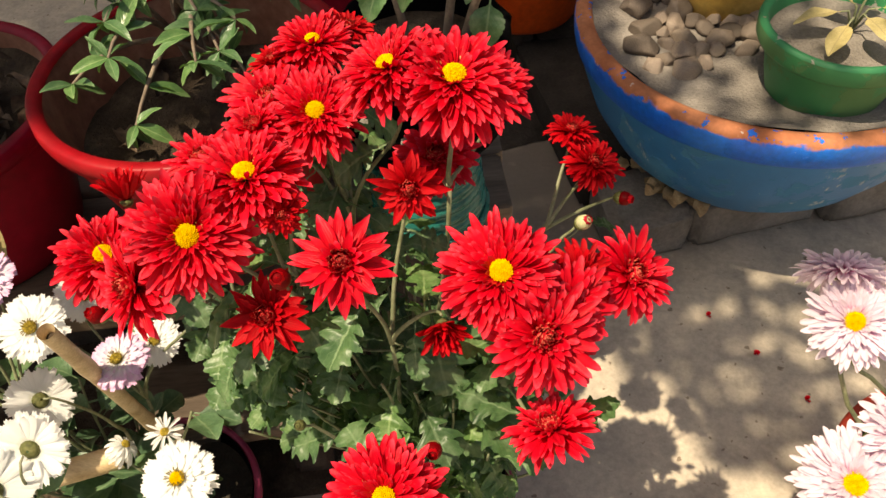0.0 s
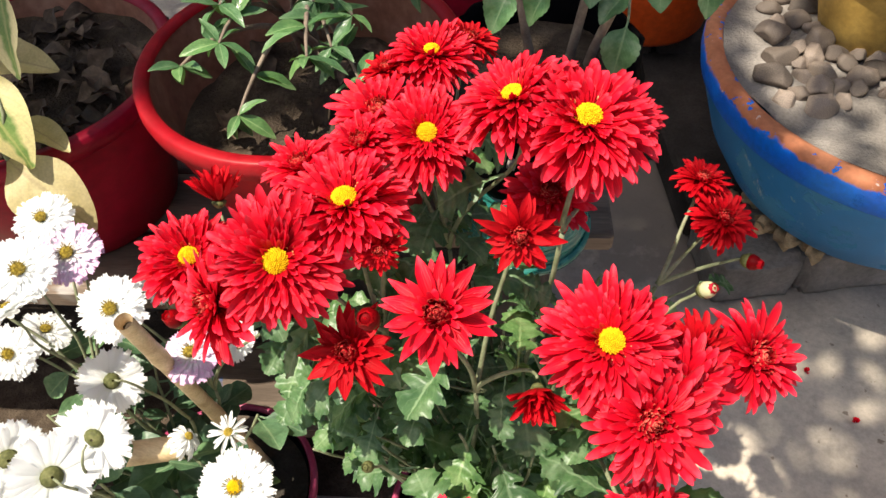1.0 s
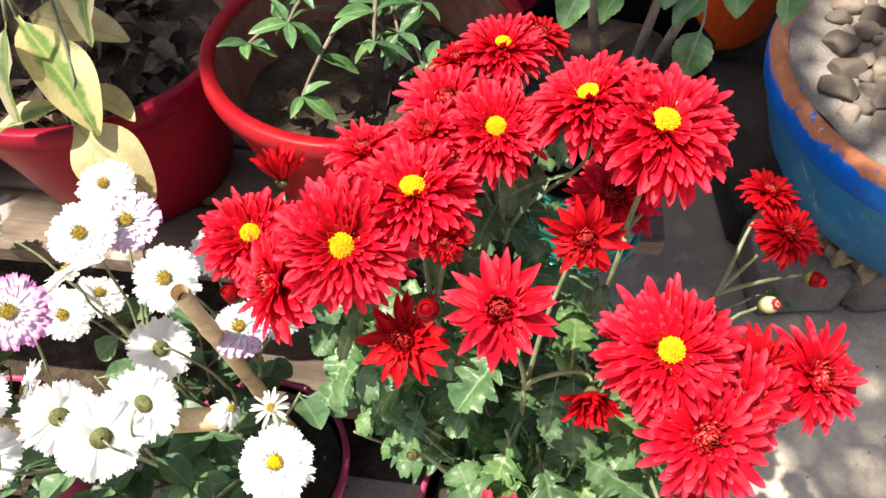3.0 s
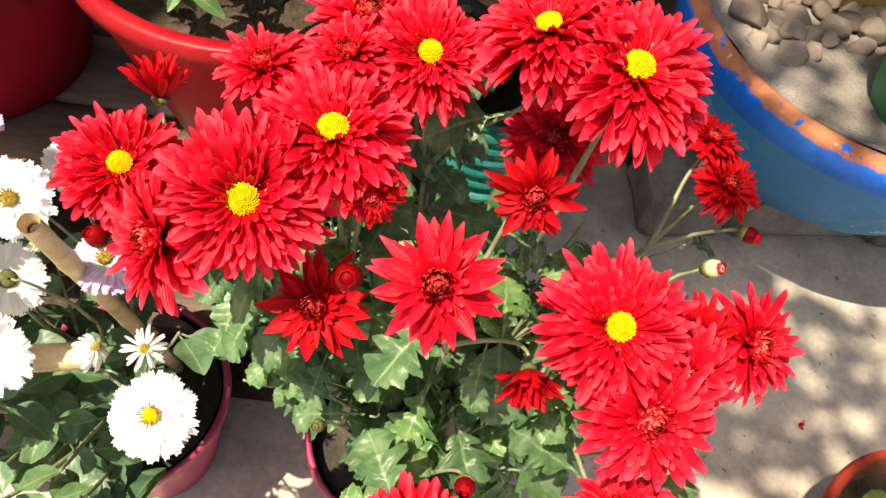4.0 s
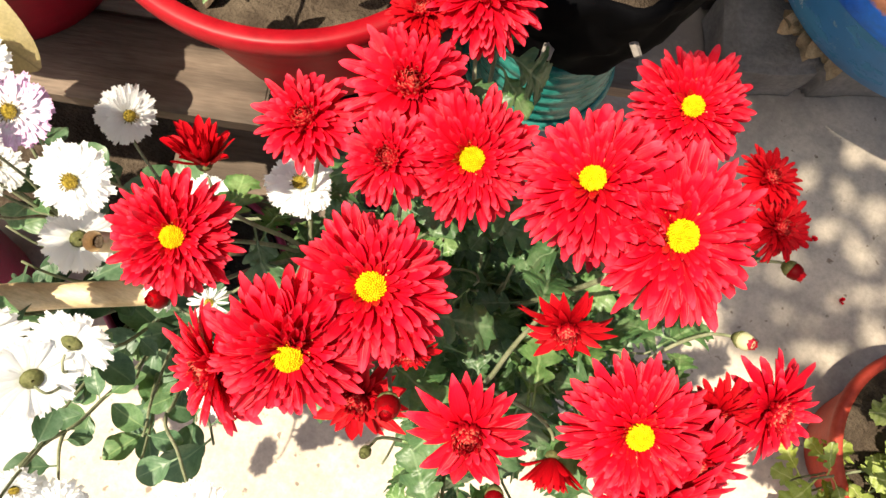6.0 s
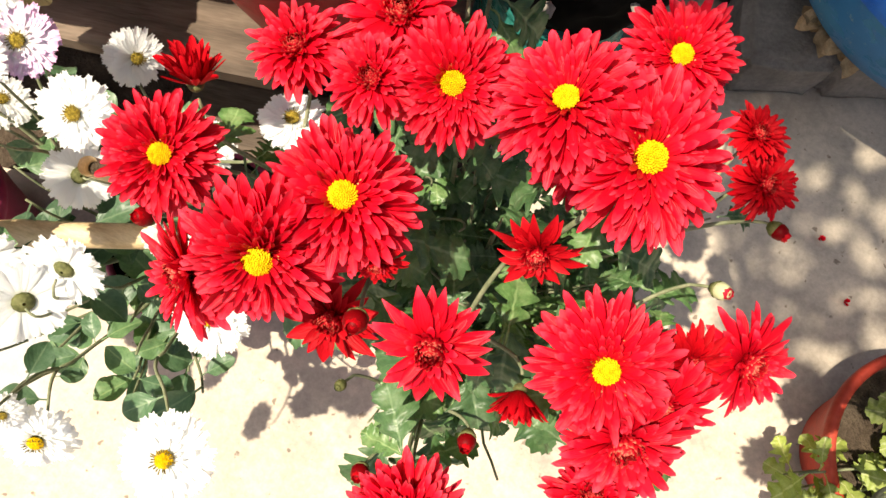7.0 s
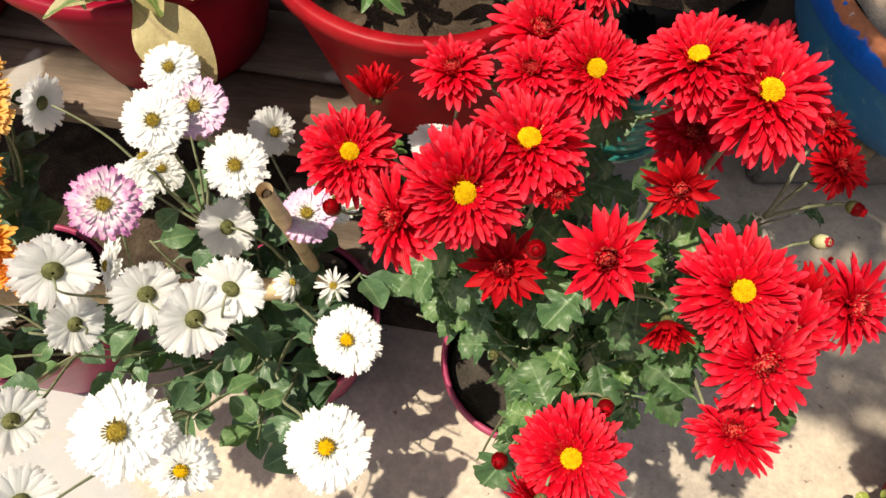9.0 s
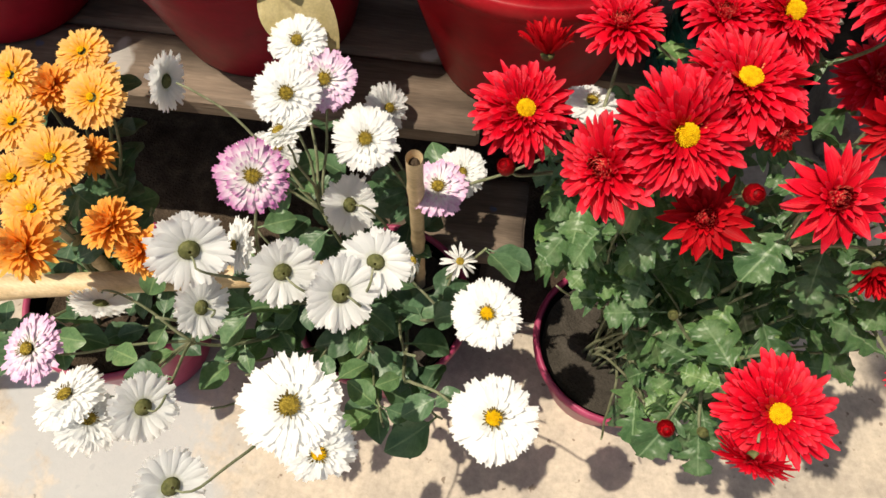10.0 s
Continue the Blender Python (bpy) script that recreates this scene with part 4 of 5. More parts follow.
def plank(x0, x1, y0, y1, seed, z=BZ, name="plank"):
    b = part(name, box(x1 - x0, y1 - y0, 0.028, 0.003, 0.003, seed, 7), M_WOOD, board)
    b.matrix_basis = Matrix.Translation(-Vector((-0.5, 0.75, 0))) @ along(bx + AX * (x0 + x1) / 2 + AY * (y0 + y1) / 2, z - 0.028)


plank(-1.25, 0.0, 0.0, 0.098, 1)
plank(-1.25, 0.375, 0.100, 0.20, 2)
plank(-1.25, 0.38, 0.204, 0.32, 3)
plank(-1.25, 0.37, 0.324, 0.43, 4)
plank(-0.17, 0.08, -0.035, 0.10, 5, 0.20)
for k, (dx, dy) in enumerate(((-1.1, 0.30), (-0.75, 0.32), (-0.35, 0.32), (0.0, 0.30), (0.26, 0.20), (0.26, 0.36))):
    leg = part("block", box(0.10, 0.10, BZ - 0.029, 0.006, 0.003, k, 3), M_BRICK, board)
    leg.matrix_basis = Matrix.Translation(-Vector((-0.5, 0.75, 0))) @ along(bx + AX * dx + AY * dy)

for k, dx in enumerate((-0.13, 0.05)):
    leg = part("block", box(0.06, 0.10, 0.171, 0.006, 0.003, 20 + k, 3), M_BRICK, board)
    leg.matrix_basis = Matrix.Translation(-Vector((-0.5, 0.75, 0))) @ along(bx + AX * dx + AY * 0.035)

# dark uneven strip on the ground under the shelf
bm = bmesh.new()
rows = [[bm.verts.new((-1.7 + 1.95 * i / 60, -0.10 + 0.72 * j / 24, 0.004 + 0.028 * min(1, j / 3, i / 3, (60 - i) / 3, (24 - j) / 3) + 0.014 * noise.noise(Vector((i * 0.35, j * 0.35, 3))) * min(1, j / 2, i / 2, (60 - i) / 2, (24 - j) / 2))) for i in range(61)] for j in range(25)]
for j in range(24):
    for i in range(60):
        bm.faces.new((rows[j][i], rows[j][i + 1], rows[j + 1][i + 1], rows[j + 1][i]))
earth = part("dark_strip", bm, M_SOIL)
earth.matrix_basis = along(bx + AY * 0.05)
tagged(earth, "dark uneven strip under the plank shelf", "soil", kind="structure")

# packed earth between the shelf and the brick step, darkened for the shade there
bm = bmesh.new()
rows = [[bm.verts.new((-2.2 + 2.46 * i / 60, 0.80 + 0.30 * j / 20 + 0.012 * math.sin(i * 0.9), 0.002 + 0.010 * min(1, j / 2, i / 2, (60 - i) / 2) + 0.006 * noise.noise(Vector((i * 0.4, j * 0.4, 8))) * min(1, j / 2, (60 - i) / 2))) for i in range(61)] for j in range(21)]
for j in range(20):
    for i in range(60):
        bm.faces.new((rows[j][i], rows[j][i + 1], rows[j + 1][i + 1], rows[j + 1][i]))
packed = part("shaded_packed_earth", bm, M_PACKED_SHADE)
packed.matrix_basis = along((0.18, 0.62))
tagged(packed, "packed earth behind the plank shelf, darkened to carry the shade there", "soil", kind="structure")

# ---- the large red pots on the board ----
RED = Vector((-0.218, 0.769, BZ))
red_pot = plastic_pot("large_pot", RED, 0.233, 0.167, 0.105, M_RED_PLASTIC, "large glossy red plastic pot on the plank shelf", 0.075, M_INNER, 0.014)
litter(red_pot, 0.11, 0.16, 9, 1)
LEFT = Vector((-0.535, 0.704, BZ))
left_pot = plastic_pot("large_pot", LEFT, 0.205, 0.170, 0.112, M_MAROON, "large crimson plastic pot full of dead leaves", 0.03, M_INNER, 0.014)
litter(left_pot, 0.138, 0.178, 84, 2)
FAR = Vector((-0.85, 0.62, BZ))
plastic_pot("large_pot", FAR, 0.20, 0.15, 0.10, M_MAROON, "dark crimson plastic pot at the end of the shelf", 0.03, M_INNER, 0.014)

# ---- teal stand with the black pot ----
TEAL = Vector((0.010, 0.803, BZ))
stand = thing("ribbed_stand", TEAL, "upturned ribbed teal plastic bucket used as a stand", "stand")
prof = []
for i in range(33):
    t = i / 32
    prof.append((0.075 - 0.008 * t + 0.0022 * math.sin(t * 2 * math.pi * 6), 0.10 * t))
part("body", lathe(prof + [(0.062, 0.104), (0.0, 0.104)], 72), M_TEAL, stand)
part("rim", lathe(((0.074, 0.0), (0.079, 0.0), (0.080, 0.008), (0.075, 0.010)), 72), M_TEAL, stand)
BAG = TEAL + Vector((0.006, 0.012, 0.105))
black_bag = thing("grow_bag", BAG, "wrinkled black plastic grow bag with small holes on the teal stand", "grow bag")
bm = lathe([(0.0, 0.0), (0.05, 0.0)] + [(0.070 + 0.030 * math.sin(1.5 * min(1.0, (i + 2) / 13)) , 0.006 + 0.0095 * i) for i in range(15)] + [(0.092, 0.146), (0.088, 0.135), (0.084, 0.110)], 90)
for v in bm.verts:
    out = Vector((v.co.x, v.co.y, 0))
    if out.length > 0.055:
        fold = 0.0075 * noise.noise(v.co * 26) + 0.004 * noise.noise(v.co * 70)
        v.co += out.normalized() * fold + Vector((0, 0, 0.006 * noise.noise(v.co * 22 + Vector((5, 0, 0)))))
part("bag", bm, M_BLACK, black_bag)
part("soil", lathe(((0.0, 0.114), (0.05, 0.116), (0.088, 0.112)), 40, 0.03, 8), M_SOIL, black_bag)
rnd = random.Random(61)
for turn, z in ((-1.95, 0.100), (-1.55, 0.080), (-0.9, 0.092)):
    bm = bmesh.new()
    ring = [bm.verts.new((0.0052 * rnd.uniform(0.4, 1.3) * math.cos(a * 0.698), 0.0030 * rnd.uniform(0.4, 1.3) * math.sin(a * 0.698), 0)) for a in range(9)]
    low = [bm.verts.new((v.co.x * 1.1, v.co.y * 1.1, -0.012)) for v in ring]
    bm.faces.new(ring)
    for a in range(9):
        bm.faces.new((low[a], low[(a + 1) % 9], ring[(a + 1) % 9], ring[a]))
    hole = part("hole", bm, M_TUB_SOIL, black_bag, "torn hole that shows pale soil", smooth=False)
    out = Vector((math.cos(turn), math.sin(turn), 0))
    hole.matrix_basis = facing(out * 0.108 + Vector((0, 0, z)), out - Vector((0, 0, 0.1)), rnd.uniform(0, 3))

# ---- front pots ----
# the black lining stands for the shade inside the magenta pots
PUR = Vector((0.027, 0.556, 0))
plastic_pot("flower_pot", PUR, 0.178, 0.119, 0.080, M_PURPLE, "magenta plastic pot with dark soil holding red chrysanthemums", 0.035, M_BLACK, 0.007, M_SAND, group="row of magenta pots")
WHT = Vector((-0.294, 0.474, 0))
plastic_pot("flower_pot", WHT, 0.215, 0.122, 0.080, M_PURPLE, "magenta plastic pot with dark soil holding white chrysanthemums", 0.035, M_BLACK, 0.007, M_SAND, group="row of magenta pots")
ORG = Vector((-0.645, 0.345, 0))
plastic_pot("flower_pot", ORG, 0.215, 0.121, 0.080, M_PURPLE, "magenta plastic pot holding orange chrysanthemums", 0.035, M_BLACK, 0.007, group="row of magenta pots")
TER = Vector((0.700, 0.626, 0))
plastic_pot("flower_pot", TER, 0.190, 0.151, 0.093, M_TERRACOTTA, "red painted terracotta pot with lime-green foliage", 0.04, M_INNER, 0.012)

# ---- blue tub ----
TUB = Vector((0.518, 1.359, 0.100))
tub = thing("planter_tub", TUB, "wide round blue tub with flaking orange rim, filled with sandy soil", "planter")
part("bowl", lathe(((0.0, 0.0), (0.15, 0.0), (0.20, 0.012), (0.255, 0.07), (0.295, 0.14), (0.318, 0.21), (0.329, 0.245)), 96, 0.006, 1), M_TUB, tub)
part("rim", lathe(((0.329, 0.243), (0.3335, 0.250), (0.337, 0.268), (0.3375, 0.284), (0.335, 0.292), (0.329, 0.2975), (0.319, 0.299), (0.310, 0.2965), (0.304, 0.285), (0.298, 0.22)), 120, 0.006, 1), M_TUB_RIM, tub, "bright blue band under a flaking orange lip")
bm = bmesh.new()
prev = None
for j in range(25):
    ring = []
    for i in range(72):
        a, r = 6.28319 * i / 72, 0.3085 * j / 24
        ring.append(bm.verts.new((r * math.cos(a), r * math.sin(a), 0.284 + 0.011 * (j / 24) ** 8 + 0.012 * noise.noise(Vector((r * math.cos(a) * 9, r * math.sin(a) * 9, 7))) + 0.005 * noise.noise(Vector((r * math.cos(a) * 50, r * math.sin(a) * 50, 2))))))
    if prev:
        for i in range(72):
            bm.faces.new((prev[i], prev[(i + 1) % 72], ring[(i + 1) % 72], ring[i]))
    prev = ring
bmesh.ops.remove_doubles(bm, verts=bm.verts, dist=1e-5)
part("soil", bm, M_TUB_SOIL, tub)


def pebble_mesh(seed):
    bm = bmesh.new()
    bmesh.ops.create_icosphere(bm, subdivisions=3, radius=1)
    rnd = random.Random(seed)
    cuts = [(Vector((rnd.uniform(-1, 1), rnd.uniform(-1, 1), rnd.uniform(-0.6, 1))).normalized(), rnd.uniform(0.58, 0.86)) for _ in range(9)]
    for v in bm.verts:
        for d, h in cuts:
            over = v.co.dot(d) - h
            if over > 0:
                v.co -= d * over
        k = 1 + 0.10 * noise.noise(v.co * 1.6 + Vector((seed * 3.1, 0, 0)))
        v.co = Vector((v.co.x * 1.3 * k, v.co.y * 1.0 * k, v.co.z * 0.78 * k))
    me = bpy.data.meshes.new("pebble")
    bm.to_mesh(me)
    bm.free()
    me.materials.append(M_PEBBLE)
    me.shade_smooth()
    return me


PEBBLES = [pebble_mesh(k) for k in range(9)]
rnd = random.Random(5)
spots = []
while len(spots) < 58:
    x, y = rnd.uniform(-0.24, 0.06), rnd.uniform(-0.17, 0.20)
    s = rnd.uniform(0.014, 0.028)
    if math.hypot(x, y) > 0.27 or math.hypot(x + 0.081, y - 0.066) < 0.09 or math.hypot(x - 0.045, y + 0.17) < 0.12 or (y < -0.11 and x > -0.12):
        continue
    if all(math.hypot(x - a, y - b) > 0.8 * (s + c) for a, b, c in spots):
        spots.append((x, y, s))
for x, y, s in spots:
    o = placed("pebble", rnd.choice(PEBBLES), Matrix.Translation(TUB + Vector((x, y, 0.286 + 0.30 * s))) @ Euler((rnd.uniform(-0.2, 0.2), rnd.uniform(-0.2, 0.2), rnd.uniform(0, 6.3))).to_matrix().to_4x4() @ Matrix.Diagonal((s, s, s, 1)))
    tagged(o, "smooth brown river pebble on the tub's soil", "pebble", "pebbles in the tub")

YEL = Vector((0.437, 1.425, 0.362))
yellow_pot = thing("small_pot", YEL, "ochre yellow painted clay pot standing in the tub", "flower pot")
part("body", lathe(((0.0, 0.0), (0.070, 0.0), (0.078, 0.01), (0.092, 0.06), (0.10, 0.13), (0.102, 0.15)), 56, 0.01, 3), M_YELLOW_POT, yellow_pot)
part("rim", lathe(((0.102, 0.148), (0.112, 0.150), (0.114, 0.172), (0.104, 0.175), (0.098, 0.16), (0.095, 0.13), (0.0, 0.13)), 56), M_YELLOW_POT, yellow_pot)
GRN = Vector((0.563, 1.176, 0.352))
green_pot = thing("small_pot", GRN, "worn green clay pot with a chipped rim in the tub", "flower pot")
part("body", lathe(((0.0, 0.0), (0.070, 0.0), (0.078, 0.008), (0.092, 0.06), (0.104, 0.115)), 56, 0.01, 4), M_GREEN_POT, green_pot)
part("rim", lathe(((0.103, 0.112), (0.1145, 0.1135), (0.1175, 0.119), (0.119, 0.138), (0.1185, 0.1415)), 56, 0.008, 5), M_GREEN_POT, green_pot)
part("lip", lathe(((0.1185, 0.1413), (0.1165, 0.1455), (0.112, 0.1465), (0.107, 0.1445), (0.104, 0.138), (0.100, 0.118)), 56, 0.008, 5), M_GREEN_RIM, green_pot, "worn pale lip")
part("soil", lathe(((0.0, 0.125), (0.05, 0.122), (0.102, 0.118)), 40, 0.03, 6), M_TUB_SOIL, green_pot)

BUCKET = Vector((0.062, 1.750, 0.15))
bucket = thing("bucket", BUCKET, "bright orange plastic bucket on the brick step", "bucket")
part("body", lathe(((0.0, 0.0), (0.121, 0.0), (0.128, 0.01), (0.150, 0.16), (0.165, 0.26)), 56), M_ORANGE_PLASTIC, bucket)
part("rim", lathe(((0.164, 0.255), (0.175, 0.257), (0.175, 0.275), (0.161, 0.276), (0.145, 0.15), (0.115, 0.02)), 56), M_ORANGE_PLASTIC, bucket)
tall = BUCKET - AX * 0.385 + AY * 0.04
tall_bucket = thing("bucket", tall, "dark red plastic bucket in deep shade on the brick step", "bucket")
part("body", lathe(((0.0, 0.0), (0.13, 0.0), (0.138, 0.01), (0.158, 0.16), (0.175, 0.28)), 56), M_MAROON, tall_bucket)
part("rim", lathe(((0.174, 0.275), (0.186, 0.277), (0.186, 0.297), (0.170, 0.298), (0.155, 0.15), (0.12, 0.02)), 56), M_MAROON, tall_bucket)

# ---- red chrysanthemum ----
RB = (0.027, 0.556, 0.145)
red_plant = thing("chrysanthemum_plant", RB, "red chrysanthemum in full bloom with dusty lobed leaves", "flowering plant", "potted chrysanthemums")
rnd = random.Random(11)
RED_FORKS = ((-0.085, 0.495, 0.63), (-0.01, 0.465, 0.68), (0.005, 0.565, 0.68), (0.096, 0.526, 0.77), (0.162, 0.573, 0.678), (0.125, 0.47, 0.63), (0.06, 0.45, 0.68), (0.06, 0.40, 0.55))
FORK_OF = (0, 1, 1, 2, 3, 5, 6, 1, 2, 3, 6, 0, 2, 7, 0, 0, 1, 1, 3, 4, 4, 5, 5, 5, 5, 7, 6, 2, 5, 2, 2)
heads = []
for k, (p, n, d, kind, deep) in enumerate(RED_FLOWERS):
    flower(red_plant, RB, p, n, d, kind, M_DARK_PETAL if deep else M_RED_PETAL, M_DISC, 100 + k, 0.155 if k in (8, 12) else 0.175 if kind == "open" else 0.09 if k == 27 else 0.06 if k == 21 else 0, label="deep red half-open bloom" if deep else "")
    heads.append((Vector(p) - Vector(n).normalized() * 0.26 * d, n, FORK_OF[k]))
for k, (p, n, s, mat, fork) in enumerate((
        ((0.011, 0.419, 0.788), (0.1, -0.5, 0.8), 0.020, M_DARK_PETAL, 1), ((-0.138, 0.425, 0.719), (-0.2, -0.4, 0.9), 0.020, M_DARK_PETAL, 0),
        ((0.219, 0.600, 0.693), (0.7, -0.3, 0.2), 0.018, M_DARK_PETAL, 4), ((0.097, 0.392, 0.642), (0.1, -0.6, 0.5), 0.020, M_DARK_PETAL, 7),
        ((0.040, 0.336, 0.571), (0.0, -0.5, 0.8), 0.022, M_DARK_PETAL, 7), ((-0.070, 0.554, 0.750), (0.1, -0.3, 0.9), 0.013, M_CALYX, 2),
        ((0.007, 0.386, 0.666), (-0.1, -0.5, 0.8), 0.012, M_CALYX, 7), ((0.067, 0.342, 0.573), (0.3, -0.4, 0.8), 0.013, M_CALYX, 7),
        ((0.187, 0.531, 0.733), (0.5, -0.2, 0.7), 0.017, M_BUD_PETAL, 5))):
    bud(red_plant, RB, p, n, s * 0.8, mat, 200 + k)
    heads.append((Vector(p) - Vector(n).normalized() * (0.16 * s - 0.004), n, fork))
branches(red_plant, RB, heads, RED_FORKS, rnd, MUM_LEAVES, 0.0026, 0.0015, 3, (0.55, 0.95), 4)
for k in range(22):
    a, r = rnd.uniform(-2.3, 2.6), rnd.uniform(0.05, 0.155)
    p = Vector((RB[0] + 0.03 + r * math.cos(a), RB[1] - 0.065 + r * math.sin(a), rnd.uniform(0.30, 0.66)))
    stem_to(red_plant, RB, p, (math.cos(a) * 0.5, math.sin(a) * 0.5, 0.8), (RB[0] + rnd.uniform(-0.04, 0.04), RB[1] + rnd.uniform(-0.04, 0.04), RB[2] - 0.01), rnd, 0.0018, MUM_LEAVES, 3, 0.4, 1.0, scale=(0.65, 1.0))
# shoots by their reach: how many, x, y and z of the tips, the way they lean, leaves, lowest leaf, leaf size
for count, xs, ys, zs, lean, leaves, low, size in (
        (14, (-0.06, 0.13), (0.41, 0.50), (0.50, 0.70), (0.0, -0.3, 0.8), 4, 0.74, (0.6, 0.95)),
        (12, (-0.115, 0.0), (0.43, 0.50), (0.54, 0.66), (-0.3, -0.4, 0.85), 3, 0.84, (0.65, 1.0)),
        (14, (0.02, 0.14), (0.44, 0.55), (0.50, 0.63), (0.1, -0.2, 0.95), 4, 0.80, (0.7, 1.05)),
        (12, (0.0, 0.14), (0.50, 0.60), (0.42, 0.60), (0.1, 0.1, 0.95), 4, 0.70, (0.75, 1.1)),
        (11, (0.08, 0.18), (0.50, 0.60), (0.48, 0.62), (0.4, 0.1, 0.85), 4, 0.76, (0.75, 1.1)),
        (8, (0.12, 0.20), (0.53, 0.63), (0.46, 0.62), (0.5, 0.2, 0.8), 4, 0.74, (0.6, 0.95)),
        (10, (-0.07, 0.08), (0.53, 0.63), (0.58, 0.69), (0.0, 0.2, 0.95), 4, 0.80, (0.55, 0.85)),
        (6, (0.0, 0.12), (0.38, 0.44), (0.48, 0.60), (-0.1, -0.5, 0.85), 3, 0.86, (0.55, 0.8))):
    for k in range(count):
        p = Vector((rnd.uniform(*xs), rnd.uniform(*ys), rnd.uniform(*zs)))
        stem_to(red_plant, RB, p, lean, (RB[0] + rnd.uniform(-0.03, 0.04), RB[1] + rnd.uniform(-0.04, 0.04), RB[2] - 0.01), rnd, 0.0016, MUM_LEAVES, leaves, low, 1.0, scale=size)
# the few large leaves on the side shoot
for p, turn, tip, roll, size in (((0.125, 0.560, 0.630), 0.1, -18, 10, 1.1), ((0.168, 0.525, 0.645), 0.9, -12, -15, 0.9), ((0.195, 0.610, 0.645), 0.6, -10, 0, 0.55), ((0.085, 0.475, 0.70), -1.3, -25, 12, 1.05), ((0.13, 0.585, 0.61), 1.2, -20, 0, 0.9), ((0.150, 0.610, 0.60), 0.3, -15, 8, 0.8), ((0.165, 0.570, 0.60), -0.4, -22, -8, 0.85)):
    placed("leaf", MUM_LEAVES[3], leaf_pose(Vector(p) - Vector(RB), turn, radians(tip), radians(roll), size), red_plant)
    stem_to(red_plant, RB, p, (math.cos(turn), math.sin(turn), 0.3), (0.10, 0.53, 0.56), rnd, 0.0012)

# a collar of broad leaves under the blooms on the side of the white plant
for k in range(16):
    turn, tip, size = rnd.uniform(-3.1, -0.2), rnd.uniform(-35, 5), rnd.uniform(0.65, 0.95)
    mid = Vector((rnd.uniform(-0.10, 0.02), rnd.uniform(0.42, 0.50), rnd.uniform(0.56, 0.67)))
    p = mid - Vector((math.cos(turn), math.sin(turn), math.sin(radians(tip)))) * 0.036 * size
    if clear_of_blooms(mid) and clear_of_blooms(p):
        placed("leaf", rnd.choice(MUM_LEAVES), leaf_pose(p - Vector(RB), turn, radians(tip), radians(rnd.uniform(-20, 20)), size), red_plant)
        stem_to(red_plant, RB, p, (math.cos(turn), math.sin(turn), 0.4), (-0.05, 0.52, 0.53), rnd, 0.0012)

# ---- white chrysanthemum ----
WB = (-0.294, 0.474, 0.18)
white_plant = thing("chrysanthemum_plant", WB, "white chrysanthemum with pink-tinged blooms and smooth green leaves", "flowering plant", "potted chrysanthemums")
TINT = {"w": M_WHITE_PETAL, "p": M_PINKISH_PETAL, "m": M_MAGENTA_PETAL}
rnd = random.Random(12)
WHITE_FORKS = ((-0.34, 0.46, 0.46), (-0.26, 0.47, 0.43), (-0.19, 0.42, 0.40), (-0.36, 0.36, 0.44), (-0.26, 0.37, 0.43), (-0.19, 0.33, 0.42), (-0.42, 0.29, 0.40), (-0.27, 0.28, 0.42), (-0.24, 0.50, 0.45))
heads = []
for k, (p, n, d, kind, tint) in enumerate(WHITE_FLOWERS):
    flower(white_plant, WB, p, n, d, kind, TINT[tint], M_DISC if k < 4 and k != 2 else M_OLIVE_DISC, 300 + k, 0.19, label="" if tint == "w" else "bloom with pink-tipped petals")
    at = Vector(p) - Vector(n).normalized() * 0.24 * d
    heads.append((at, n, nearest(at - Vector((0, 0, 0.1)), WHITE_FORKS)))
branches(white_plant, WB, heads, WHITE_FORKS, rnd, ROUND_LEAVES, 0.0026, 0.0015, 2, (0.55, 1.0))
for k in range(24):
    a, r = rnd.uniform(0, 6.283), rnd.uniform(0.05, 0.18)
    p = Vector((WB[0] - 0.01 + r * math.cos(a), WB[1] - 0.08 + r * math.sin(a), rnd.uniform(0.32, 0.52)))
    stem_to(white_plant, WB, p, (math.cos(a) * 0.5, math.sin(a) * 0.5, 0.8), (WB[0] + rnd.uniform(-0.04, 0.04), WB[1] + rnd.uniform(-0.04, 0.04), WB[2] - 0.01), rnd, 0.002, ROUND_LEAVES, 5, 0.35, 1.0, scale=(0.8, 1.35), near=0.26)

# ---- orange chrysanthemum ----
OB = (-0.645, 0.345, 0.19)
orange_plant = thing("chrysanthemum_plant", OB, "orange and apricot pompon chrysanthemum", "flowering plant", "potted chrysanthemums")
ORANGE_FLOWERS = [  # place, diameter, pale
    ((-0.476, 0.328, 0.572), 0.062, 0), ((-0.572, 0.443, 0.570), 0.066, 1), ((-0.615, 0.491, 0.570), 0.060, 1), ((-0.593, 0.469, 0.565), 0.060, 1),
    ((-0.626, 0.444, 0.560), 0.062, 0), ((-0.568, 0.369, 0.570), 0.070, 1), ((-0.664, 0.436, 0.57), 0.06, 1), ((-0.628, 0.391, 0.570), 0.062, 1), ((-0.589, 0.337, 0.57), 0.062, 1),
    ((-0.552, 0.316, 0.570), 0.062, 1), ((-0.530, 0.276, 0.575), 0.068, 0), ((-0.445, 0.318, 0.555), 0.056, 0), ((-0.554, 0.399, 0.54), 0.052, 0),
]
rnd = random.Random(13)
